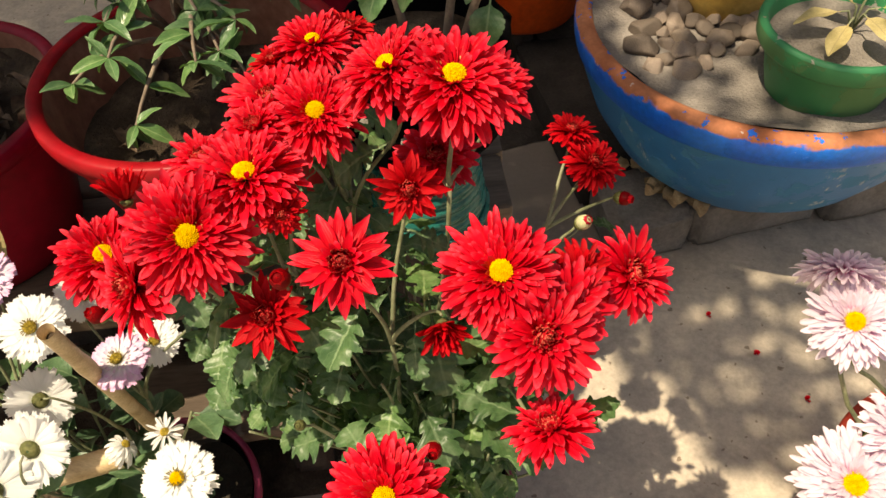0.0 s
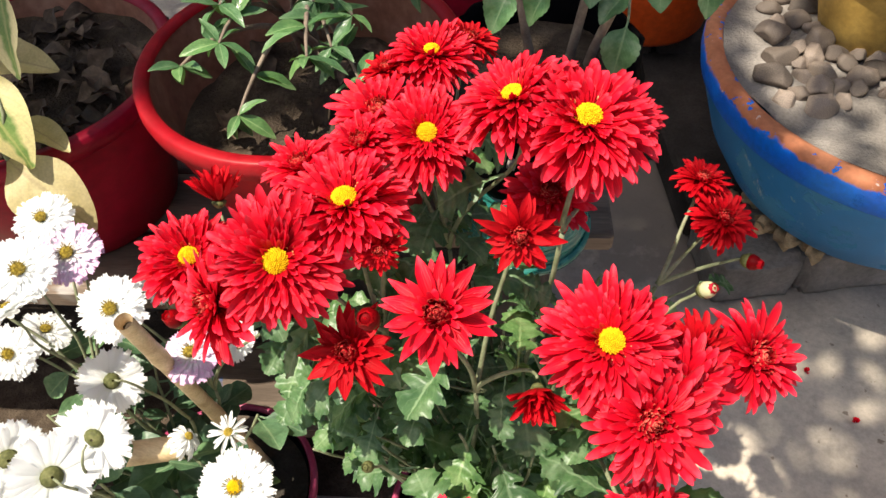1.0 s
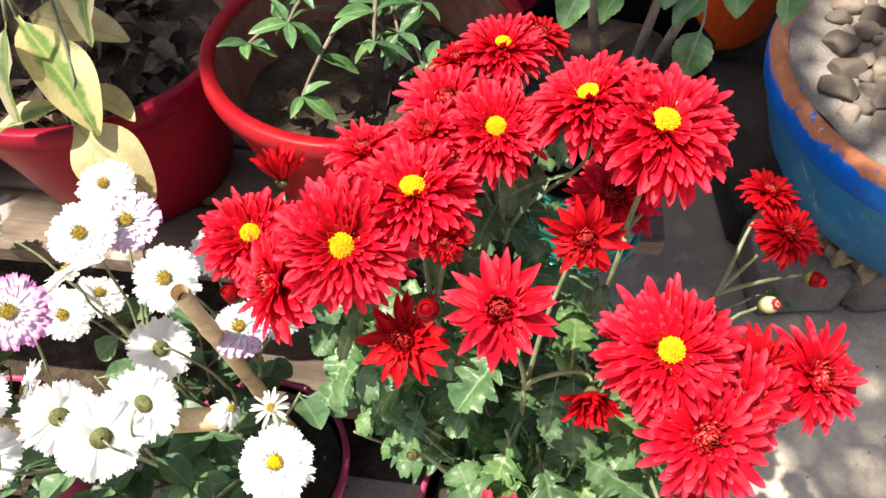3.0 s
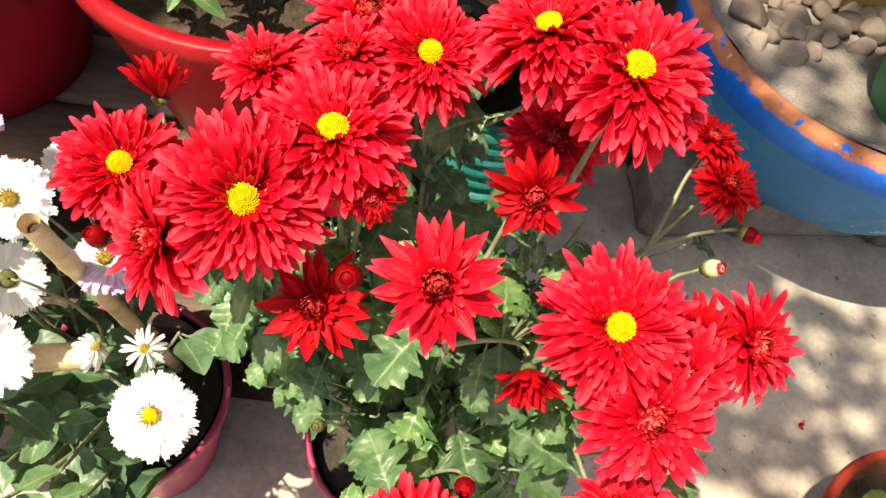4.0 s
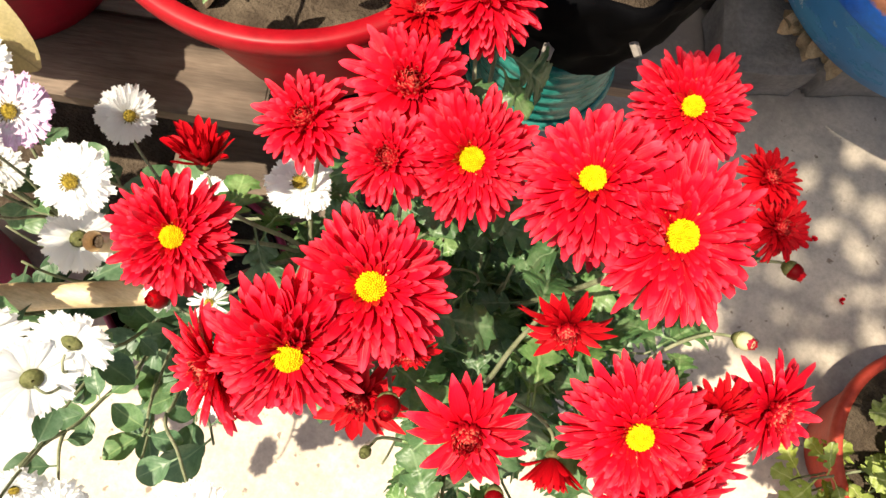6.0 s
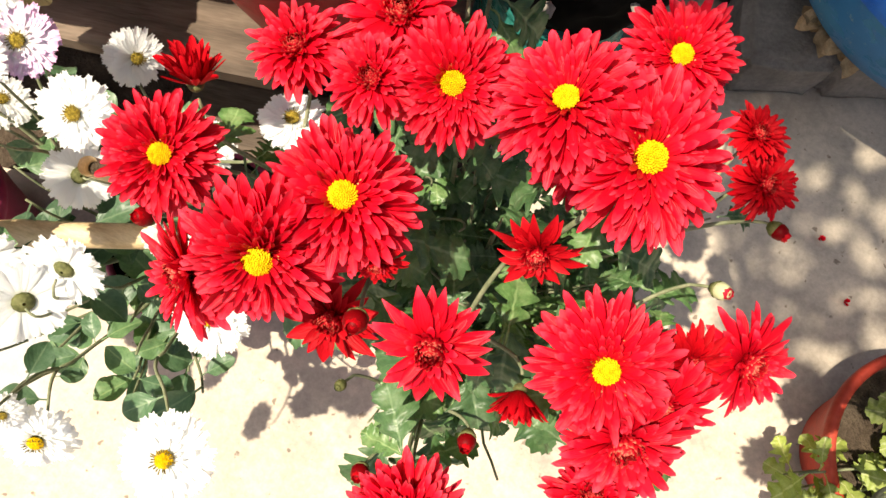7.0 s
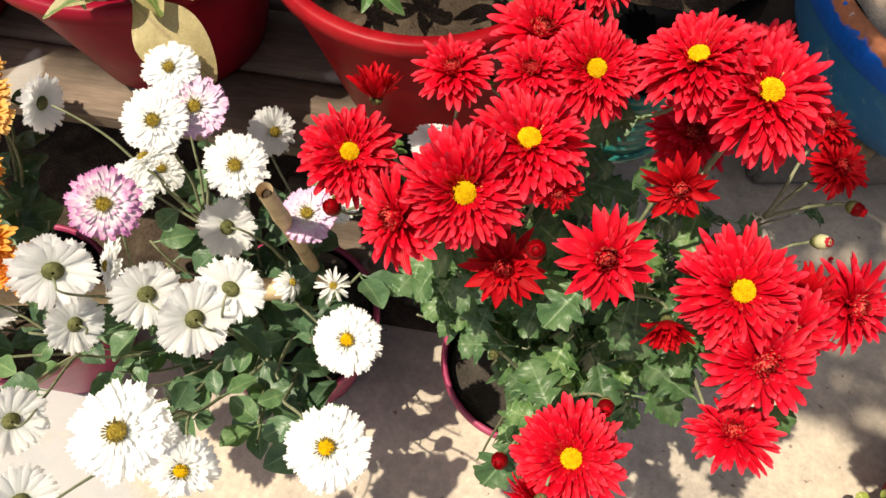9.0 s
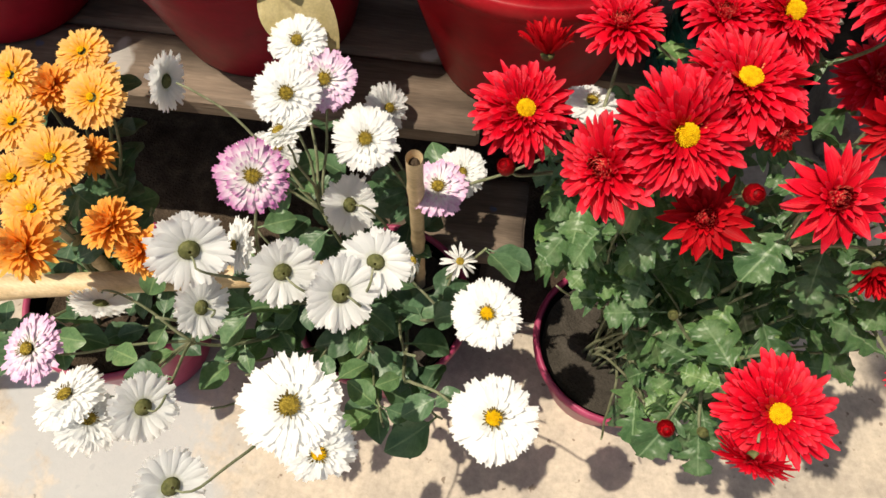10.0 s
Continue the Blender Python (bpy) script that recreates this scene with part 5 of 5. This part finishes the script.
for k, (p, d, pale) in enumerate(ORANGE_FLOWERS):
    n = (rnd.uniform(-0.2, 0.2), rnd.uniform(-0.5, 0.0), 0.9)
    flower(orange_plant, OB, p, n, d, "pompon" if not pale else "daisy", M_APRICOT_PETAL if pale else M_ORANGE_PETAL, M_DISC, 400 + k, 0.11 if pale else 0)
    stem_to(orange_plant, OB, Vector(p) - Vector(n).normalized() * 0.15 * d, n, (OB[0] + rnd.uniform(-0.04, 0.04), OB[1] + rnd.uniform(-0.04, 0.04), OB[2] - 0.01), rnd, 0.0022, ROUND_LEAVES, 6, 0.3, 0.85)

for k in range(12):
    a, r = rnd.uniform(0, 6.283), rnd.uniform(0.05, 0.15)
    p = Vector((OB[0] + 0.03 + r * math.cos(a), OB[1] - 0.02 + r * math.sin(a), rnd.uniform(0.28, 0.44)))
    stem_to(orange_plant, OB, p, (math.cos(a) * 0.5, math.sin(a) * 0.5, 0.8), (OB[0] + rnd.uniform(-0.04, 0.04), OB[1] + rnd.uniform(-0.04, 0.04), OB[2] - 0.01), rnd, 0.002, ROUND_LEAVES, 5, 0.4, 1.0, scale=(0.8, 1.2))

# ---- rose-streaked chrysanthemum in the terracotta pot ----
PB = (0.700, 0.626, 0.155)
pink_plant = thing("chrysanthemum_plant", PB, "pale pink chrysanthemum with lime-green lobed leaves", "flowering plant", "potted chrysanthemums")
rnd = random.Random(14)
for k, (p, d, n) in enumerate((((0.381, 0.498, 0.690), 0.070, (-0.25, -0.50, 0.83)), ((0.380, 0.545, 0.698), 0.070, (0.05, 0.80, 0.55)),
                               ((0.424, 0.436, 0.650), 0.074, (0.25, -0.35, 0.85)), ((0.386, 0.407, 0.627), 0.080, (-0.15, -0.45, 0.85)))):
    flower(pink_plant, PB, p, n, d, "open", M_STREAK_PETAL, M_DISC, 500 + k, 0.20)
    stem_to(pink_plant, PB, Vector(p) - Vector(n).normalized() * 0.24 * d, n, (PB[0] + rnd.uniform(-0.03, 0.03), PB[1] + rnd.uniform(-0.03, 0.03), PB[2] - 0.01), rnd, 0.0024, LIME_LEAVES, 1, 0.1, 0.3, scale=(0.5, 0.7))
for k in range(19):
    # a tuft inside the rim, and shoots that hang over it towards the paving
    if k < 13:
        p = Vector((PB[0] + rnd.uniform(-0.07, 0.09), PB[1] + rnd.uniform(-0.08, 0.08), rnd.uniform(0.21, 0.27)))
    else:
        p = Vector((rnd.uniform(0.50, 0.64), rnd.uniform(0.45, 0.53), rnd.uniform(0.13, 0.23)))
    n = (p - Vector(PB)) * 2 + Vector((0, 0, 0.4))
    stem_to(pink_plant, PB, p, n, (PB[0], PB[1], PB[2] - 0.005), rnd, 0.002, LIME_LEAVES, 5, 0.55, 1.0, scale=(0.65, 1.05))

# ---- bamboo ----
def bamboo(name, a, b, r, label):
    a, b = Vector(a), Vector(b)
    cane = thing(name, a, label, "cane")
    pts, rad = [], []
    n = 26
    for i in range(n + 1):
        pts.append(a.lerp(b, i / n))
        rad.append(r * (1 + (0.14 if i % 9 == 4 else 0.0)))
    d = (b - a).normalized()
    bm = tube(pts, rad, 12, cap=False)
    inner = tube([b + d * 0.0, b - d * 0.02], [r * 0.99, r * 0.45], 12, bm, cap=False)
    bmesh.ops.contextual_create(inner, geom=[])
    part("cane", bm, M_BAMBOO, cane, base=a)
    part("hollow", tube([b - d * 0.012, b - d * 0.011], [r * 0.62, r * 0.62], 10), M_SOIL, cane, base=a)
    return cane


bamboo("bamboo_stake", (-0.262, 0.53, 0.18), (-0.219, 0.442, 0.662), 0.0074, "dry bamboo stake with an open cut top")
bamboo("bamboo_stake", (-0.62, 0.36, 0.19), (-0.56, 0.325, 0.545), 0.0078, "dry bamboo stake among orange blooms")
bamboo("bamboo_rail", (-1.0, 0.081, 0.448), (-0.235, 0.434, 0.452), 0.0125, "dry bamboo rail laid between the stakes")

# ---- shrub in the red pot ----
SB = (-0.218, 0.769, 0.606)
shrub = thing("shrub", SB, "young shrub with narrow green leaves and woody stems", "shrub")
rnd = random.Random(21)
WHORLS = ((-0.243, 0.684, 0.745, 7), (-0.212, 0.640, 0.705, 5), (-0.158, 0.684, 0.745, 6), (-0.183, 0.757, 0.75, 6), (-0.120, 0.700, 0.715, 5), (-0.280, 0.668, 0.725, 5),
          (-0.140, 0.745, 0.75, 5), (-0.245, 0.760, 0.77, 6), (-0.10, 0.80, 0.76, 6), (-0.20, 0.86, 0.84, 7), (-0.30, 0.80, 0.82, 6), (-0.06, 0.88, 0.85, 7), (-0.16, 0.93, 0.93, 7), (-0.26, 0.90, 0.95, 7), (-0.34, 0.84, 0.90, 6),
          (-0.262, 0.725, 0.755, 5), (-0.150, 0.715, 0.735, 5), (-0.275, 0.770, 0.775, 6), (-0.165, 0.800, 0.80, 5))
TRUNK = [Vector(SB) + Vector(d) for d in ((-0.045, 0.075, -0.01), (-0.028, 0.082, -0.01), (-0.010, 0.066, -0.01))]
for k, low in enumerate(TRUNK):
    top = low + Vector((0.012 - 0.02 * k, 0.03, 0.40 - 0.05 * k))
    part("stem", tube([low.lerp(top, i / 10) + 0.006 * noise.noise_vector(Vector((i * 0.5, k * 7.0, 1))) for i in range(11)], [0.0072 - 0.0004 * i for i in range(11)], 9), M_WOODY, shrub, base=SB)
for k, (x, y, z, n) in enumerate(WHORLS):
    root = TRUNK[k % 3].lerp(TRUNK[k % 3] + Vector((0.01, 0.0, 0.35)), rnd.uniform(0.05, 0.3))
    tip = Vector((x, y, z))
    side = Vector((x - root.x, y - root.y, 0))
    pts = [bez(root, root + side * 0.15 + Vector((0, 0, (z - root.z) * 0.7)), tip - side * 0.35 + Vector((0, 0, 0.02)), tip, i / 10) for i in range(11)]
    part("stem", tube(pts, [0.0045 - 0.0032 * i / 10 for i in range(11)]), M_WOODY, shrub, base=SB)
    for a in range(n):
        placed("leaf", rnd.choice(LANCE_LEAVES), leaf_pose(tip - Vector(SB), a * 6.283 / n + rnd.uniform(-0.5, 0.5) + k, radians(rnd.uniform(-60, 35)), rnd.uniform(-0.6, 0.6), rnd.uniform(0.4, 0.72)), shrub)
    for a in range(3):
        placed("leaf", rnd.choice(LANCE_LEAVES), leaf_pose(pts[8] - Vector(SB), rnd.uniform(0, 6.283), radians(rnd.uniform(-35, 35)), rnd.uniform(-0.4, 0.4), rnd.uniform(0.5, 0.9)), shrub)

# ---- variegated plant in the crimson pot ----
VB = (-0.482, 0.688, 0.625)
croton = thing("variegated_plant", VB, "variegated plant with broad cream-edged leaves, some yellowed", "foliage plant")
rnd = random.Random(22)
root = Vector(VB) + Vector((-0.06, 0.03, 0))
tip = root + Vector((0.0, -0.02, 0.22))
pts = [root.lerp(tip, i / 10) for i in range(11)]
part("stem", tube(pts, [0.006 - 0.003 * i / 10 for i in range(11)]), M_WOODY, croton, base=VB)
CREAM_LEAF = leaf_mesh("leaf", 0.100, 0.064, 0, 0, 75, M_YELLOW_LEAF, 0.2, 0.5, 16, 0.05, 0.95, 0.03)
ROSY_LEAF = leaf_mesh("leaf", 0.100, 0.050, 0, 0, 76, M_ROSY_LEAF, 0.2, 0.4, 16, 0.05, 0.95, 0.03)
LEAF_KIND = {"v": BROAD_LEAVES[0], "w": BROAD_LEAVES[1], "y": YELLOW_LEAVES[0], "c": CREAM_LEAF, "r": ROSY_LEAF}
for p, q, kind, roll in (((-0.403, 0.640, 0.815), (-0.406, 0.606, 0.735), "v", 0.0), ((-0.500, 0.625, 0.735), (-0.396, 0.645, 0.715), "y", 0.2), ((-0.480, 0.604, 0.750), (-0.382, 0.563, 0.685), "w", -0.2),
                         ((-0.452, 0.613, 0.672), (-0.377, 0.598, 0.662), "y", -0.2), ((-0.415, 0.570, 0.695), (-0.485, 0.517, 0.675), "v", 0.2), ((-0.452, 0.575, 0.77), (-0.452, 0.525, 0.69), "w", 0.3),
                         ((-0.47, 0.625, 0.83), (-0.450, 0.600, 0.76), "r", 0.0), ((-0.53, 0.66, 0.78), (-0.52, 0.56, 0.75), "v", 0.2), ((-0.54, 0.69, 0.80), (-0.60, 0.61, 0.77), "w", 0.1), ((-0.54, 0.73, 0.82), (-0.62, 0.74, 0.80), "v", 0.0),
                         ((-0.53, 0.75, 0.83), (-0.52, 0.84, 0.80), "w", 0.2), ((-0.50, 0.74, 0.84), (-0.42, 0.80, 0.82), "v", 0.0), ((-0.53, 0.70, 0.84), (-0.48, 0.62, 0.88), "r", 0.2)):
    p, q = Vector(p), Vector(q)
    d = q - p
    placed("leaf", LEAF_KIND[kind], leaf_pose(p - Vector(VB), math.atan2(d.y, d.x), math.atan2(d.z, d.xy.length) + 0.12, roll, d.length / 0.125), croton)
    low = pts[7]
    part("leaf_stalk", tube([bez(low, low + (p - low) * 0.2 + Vector((0, 0, 0.03)), p - d * 0.25 + Vector((0, 0, 0.02)), p, i / 6) for i in range(7)], [0.0022 - 0.0001 * i for i in range(7)], 6), M_STEM, croton, base=VB)
p, q = Vector((-0.424, 0.566, 0.668)), Vector((-0.345, 0.543, 0.615))
placed("leaf", CREAM_LEAF, leaf_pose(p - Vector(VB), math.atan2(q.y - p.y, q.x - p.x), -0.42, radians(20), 1.0), croton, "cream yellow drooping leaf")
part("leaf_stalk", tube([bez(pts[5], pts[5] + Vector((0.02, -0.03, 0.03)), p + Vector((-0.02, 0.01, 0.03)), p, i / 6) for i in range(7)], [0.002] * 7, 6), M_STEM, croton, base=VB)

# ---- climber behind the black pot ----
CB = (0.026, 0.83, 0.645)
climber = thing("climber", CB, "leggy plant with woody stems and serrated green leaves", "foliage plant")
rnd = random.Random(23)
CANES = []
for dx, dy, top in ((-0.055, 0.03, 1.02), (0.045, 0.055, 1.00), (0.085, 0.02, 0.94)):
    root = Vector(CB) + Vector((dx * 0.35, rnd.uniform(-0.02, 0.01), 0))
    tip = Vector((CB[0] + dx * 1.5, CB[1] + dy, top))
    pts = [bez(root, root + Vector((dx * 0.2, -0.03, 0.10)), tip - Vector((dx * 0.4, 0.01, 0.12)), tip, i / 12) + 0.003 * noise.noise_vector(Vector((i * 0.8, dx * 40, 2))) for i in range(13)]
    part("stem", tube(pts, [0.0052 - 0.00026 * i for i in range(13)], 8), M_WOODY, climber, base=CB)
    CANES += pts[4:]
for k, (x, y, z) in enumerate(((0.035, 0.744, 0.785), (0.005, 0.732, 0.785), (0.095, 0.761, 0.775), (0.149, 0.802, 0.786), (0.099, 0.742, 0.760), (0.109, 0.791, 0.79), (0.062, 0.771, 0.795),
                              (0.05, 0.90, 0.90), (0.12, 0.93, 0.95), (-0.02, 0.88, 0.92), (0.10, 0.86, 0.98), (0.0, 0.95, 0.98), (0.18, 0.88, 0.92))):
    tip = Vector((x, y, z)) + Vector((0, 0.02, 0.01))
    low = min(CANES, key=lambda c: (c - tip).length + max(0.0, c.z - tip.z) * 2)
    part("twig", tube([bez(low, low.lerp(tip, 0.3) + Vector((0, 0, 0.012)), low.lerp(tip, 0.7) + Vector((0, 0, 0.014)), tip, i / 6) for i in range(7)], [0.0020 - 0.00013 * i for i in range(7)], 6), M_STEM, climber, base=CB)
    for a in range(1 if k < 7 else 4):
        placed("leaf", rnd.choice(POTHOS_LEAVES), leaf_pose(tip - Vector(CB), rnd.uniform(3.9, 5.7) if k < 7 else rnd.uniform(0, 6.3), radians(rnd.uniform(-60, -20)), rnd.uniform(-0.3, 0.3), rnd.uniform(0.6, 0.85)), climber)

# seedling in the green pot
GB = (0.575, 1.18, 0.482)
seedling = thing("seedling", GB, "small seedling with lime-yellow leaves in the green pot", "foliage plant")
for k, (x, y, z) in enumerate(((0.520, 1.090, 0.525), (0.500, 1.165, 0.535), (0.556, 1.200, 0.55), (0.590, 1.120, 0.54), (0.63, 1.17, 0.55), (0.61, 1.24, 0.56))):
    d = Vector((x, y, z)) - Vector(GB)
    at = d * 0.35
    part("stem", tube([Vector((0, 0, -0.006)), d * 0.2 + Vector((0, 0, 0.02)), at + Vector((0, 0, 0.012))], [0.002, 0.0018, 0.0012], 6), M_STEM, seedling)
    placed("leaf", YELLOW_LEAVES[k % 2] if k < 4 else LIME_LEAVES[0], leaf_pose(at + Vector((0, 0, 0.012)), math.atan2(d.y, d.x), radians(-5 + 6 * k), 0.2, 0.55), seedling)

# dry leaves by the tub
dry = [leaf_mesh("dry_leaf", 0.05, 0.034, 0, 0, 500 + k, M_DRY_LEAF, 0.35, 0.25, 10, 0.05, 0.9, 0.12) for k in range(3)]
rnd = random.Random(33)
for x, y, z in ((0.313, 1.239, 0.128), (0.333, 1.210, 0.131), (0.349, 1.227, 0.129), (0.366, 1.207, 0.131), (0.384, 1.189, 0.132), (0.398, 1.168, 0.132), (0.416, 1.185, 0.135), (0.430, 1.164, 0.134), (0.446, 1.147, 0.133),
                (0.358, 1.172, 0.132), (0.302, 1.266, 0.125), (0.375, 1.199, 0.140), (0.408, 1.176, 0.142), (0.34, 1.225, 0.137)):
    o = placed("dry_leaf", rnd.choice(dry), leaf_pose(Vector((x, y, z)), rnd.uniform(0, 6.28), radians(rnd.uniform(-8, 12)), radians(rnd.uniform(-20, 20)), rnd.uniform(0.7, 1.2)))
    tagged(o, "curled tan dry leaf on the stone kerb", "leaf", "dry leaves by the tub")

# fallen petals on the paving
rnd = random.Random(31)
pm = bmesh.new()
_uv = pm.loops.layers.uv.new("uv")
for k, a in enumerate((0.2, 1.0, 1.9, 2.5, 3.6)):
    add_petal(pm, _uv, a, 0.0006, 0.009, 0.5 - 0.1 * k, 0.9, 0.0065, 0.4)
first = part("fallen_petals", pm, M_RED_PETAL)
first.matrix_basis = pose(0.534, 0.926, 0.002)
tagged(first, "small red petals fallen on the concrete", "petals", "fallen petals")
for x, y in ((0.605, 0.846), (0.46, 1.0)):
    copy_thing(first, pose(x, y, 0.002, 0, 0, 70))


# ---- tree out of view whose crown shades the back of the yard ----
TREE = Vector((-2.3, 3.4, 0))
tree = thing("tree", TREE, "leafy garden tree spreading over the back of the yard", "tree")
rnd = random.Random(41)
fork = TREE + Vector((0.30, -0.7, 2.6))
part("trunk", tube([TREE.lerp(fork, i / 8) + Vector((0.03 * math.sin(i), 0.03 * math.cos(i * 1.3), 0)) for i in range(9)], [0.13 - 0.006 * i for i in range(9)], 12), M_WOODY, tree, base=TREE)
for x, y, z in ((-2.5, 0.4, 3.7), (-1.9, 0.2, 3.8), (-1.3, 0.1, 3.7), (-0.7, 0.3, 3.8), (-1.0, 0.7, 4.0), (-1.7, 0.9, 4.0), (-2.6, 1.0, 3.9)):
    tip = Vector((x, y, z))
    pts = [bez(fork, fork + Vector((0, -0.2, 0.5)), tip + Vector((-0.3, 0.5, 0.1)), tip, i / 12) for i in range(13)]
    part("limb", tube(pts, [0.06 - 0.0042 * i for i in range(13)], 8), M_WOODY, tree, base=TREE)
verts, faces = [], []
while len(faces) < 2 * 17000:
    # leaves are kept or dropped by where their shade lands on the ground
    h = rnd.uniform(3.5, 4.4)
    gx, gy = rnd.uniform(-2.3, 1.15), rnd.uniform(0.6, 2.5)
    x, y = gx - 0.30 * h, gy - 0.24 * h
    if ((gx + 0.55) / 1.75) ** 2 + ((gy - 1.45) / 1.05) ** 2 + 0.12 * noise.noise(Vector((gx * 1.7, gy * 1.7, 9.0))) > 1.0:
        continue
    front = 0.93 - 0.07 * min(1.0, max(0.0, (gx - 0.27) / 0.06)) - 0.15 * min(1.0, max(0.0, (gx - 0.39) / 0.05)) - 0.12 * min(1.0, max(0.0, (-0.06 - gx) / 0.05)) - 0.09 * min(1.0, max(0.0, (-0.27 - gx) / 0.05)) + 0.02 * noise.noise(Vector((gx * 2.2, 3.1, 0)))
    if gy < front:
        continue
    fine = noise.noise(Vector((gx * 12, gy * 12, 2.4))) + 0.5 * noise.noise(Vector((gx * 27, gy * 27, 7.0)))
    # thinned here to let sun down onto the tub
    if math.hypot(gx - 0.69, gy - 1.45) < 0.37 and rnd.random() < 0.86:
        continue
    airy = min(1.0, max(0.0, (gx - 0.24) / 0.2)) * min(1.0, max(0.0, (1.04 + 0.35 * (gx - 0.3) - gy) / 0.12))
    if rnd.random() < 0.54 * airy:
        continue
    if fine > (0.10 + 1.0 * min(1.0, (gy - front) / 0.5)) * (1 - airy) + 0.45 * airy:
        continue
    c = Vector((x, y, h))
    m = Euler((rnd.uniform(-0.7, 0.7), rnd.uniform(-0.7, 0.7), rnd.uniform(0, 6.3))).to_matrix()
    l, w = rnd.uniform(0.05, 0.085), rnd.uniform(0.016, 0.026)
    k = len(verts)
    for p in ((0, -l / 2, 0), (w, 0, 0.008), (0, l / 2, -0.006), (-w, 0, 0.008)):
        verts.append(tuple(c + m @ Vector(p) - TREE))
    faces += [(k, k + 1, k + 2), (k, k + 2, k + 3)]
me = bpy.data.meshes.new("crown")
me.from_pydata(verts, [], faces)
me.materials.append(M_CROWN_LEAF)
crown = new("crown", me)
crown.parent = tree
tagged(crown, kind="stuff")
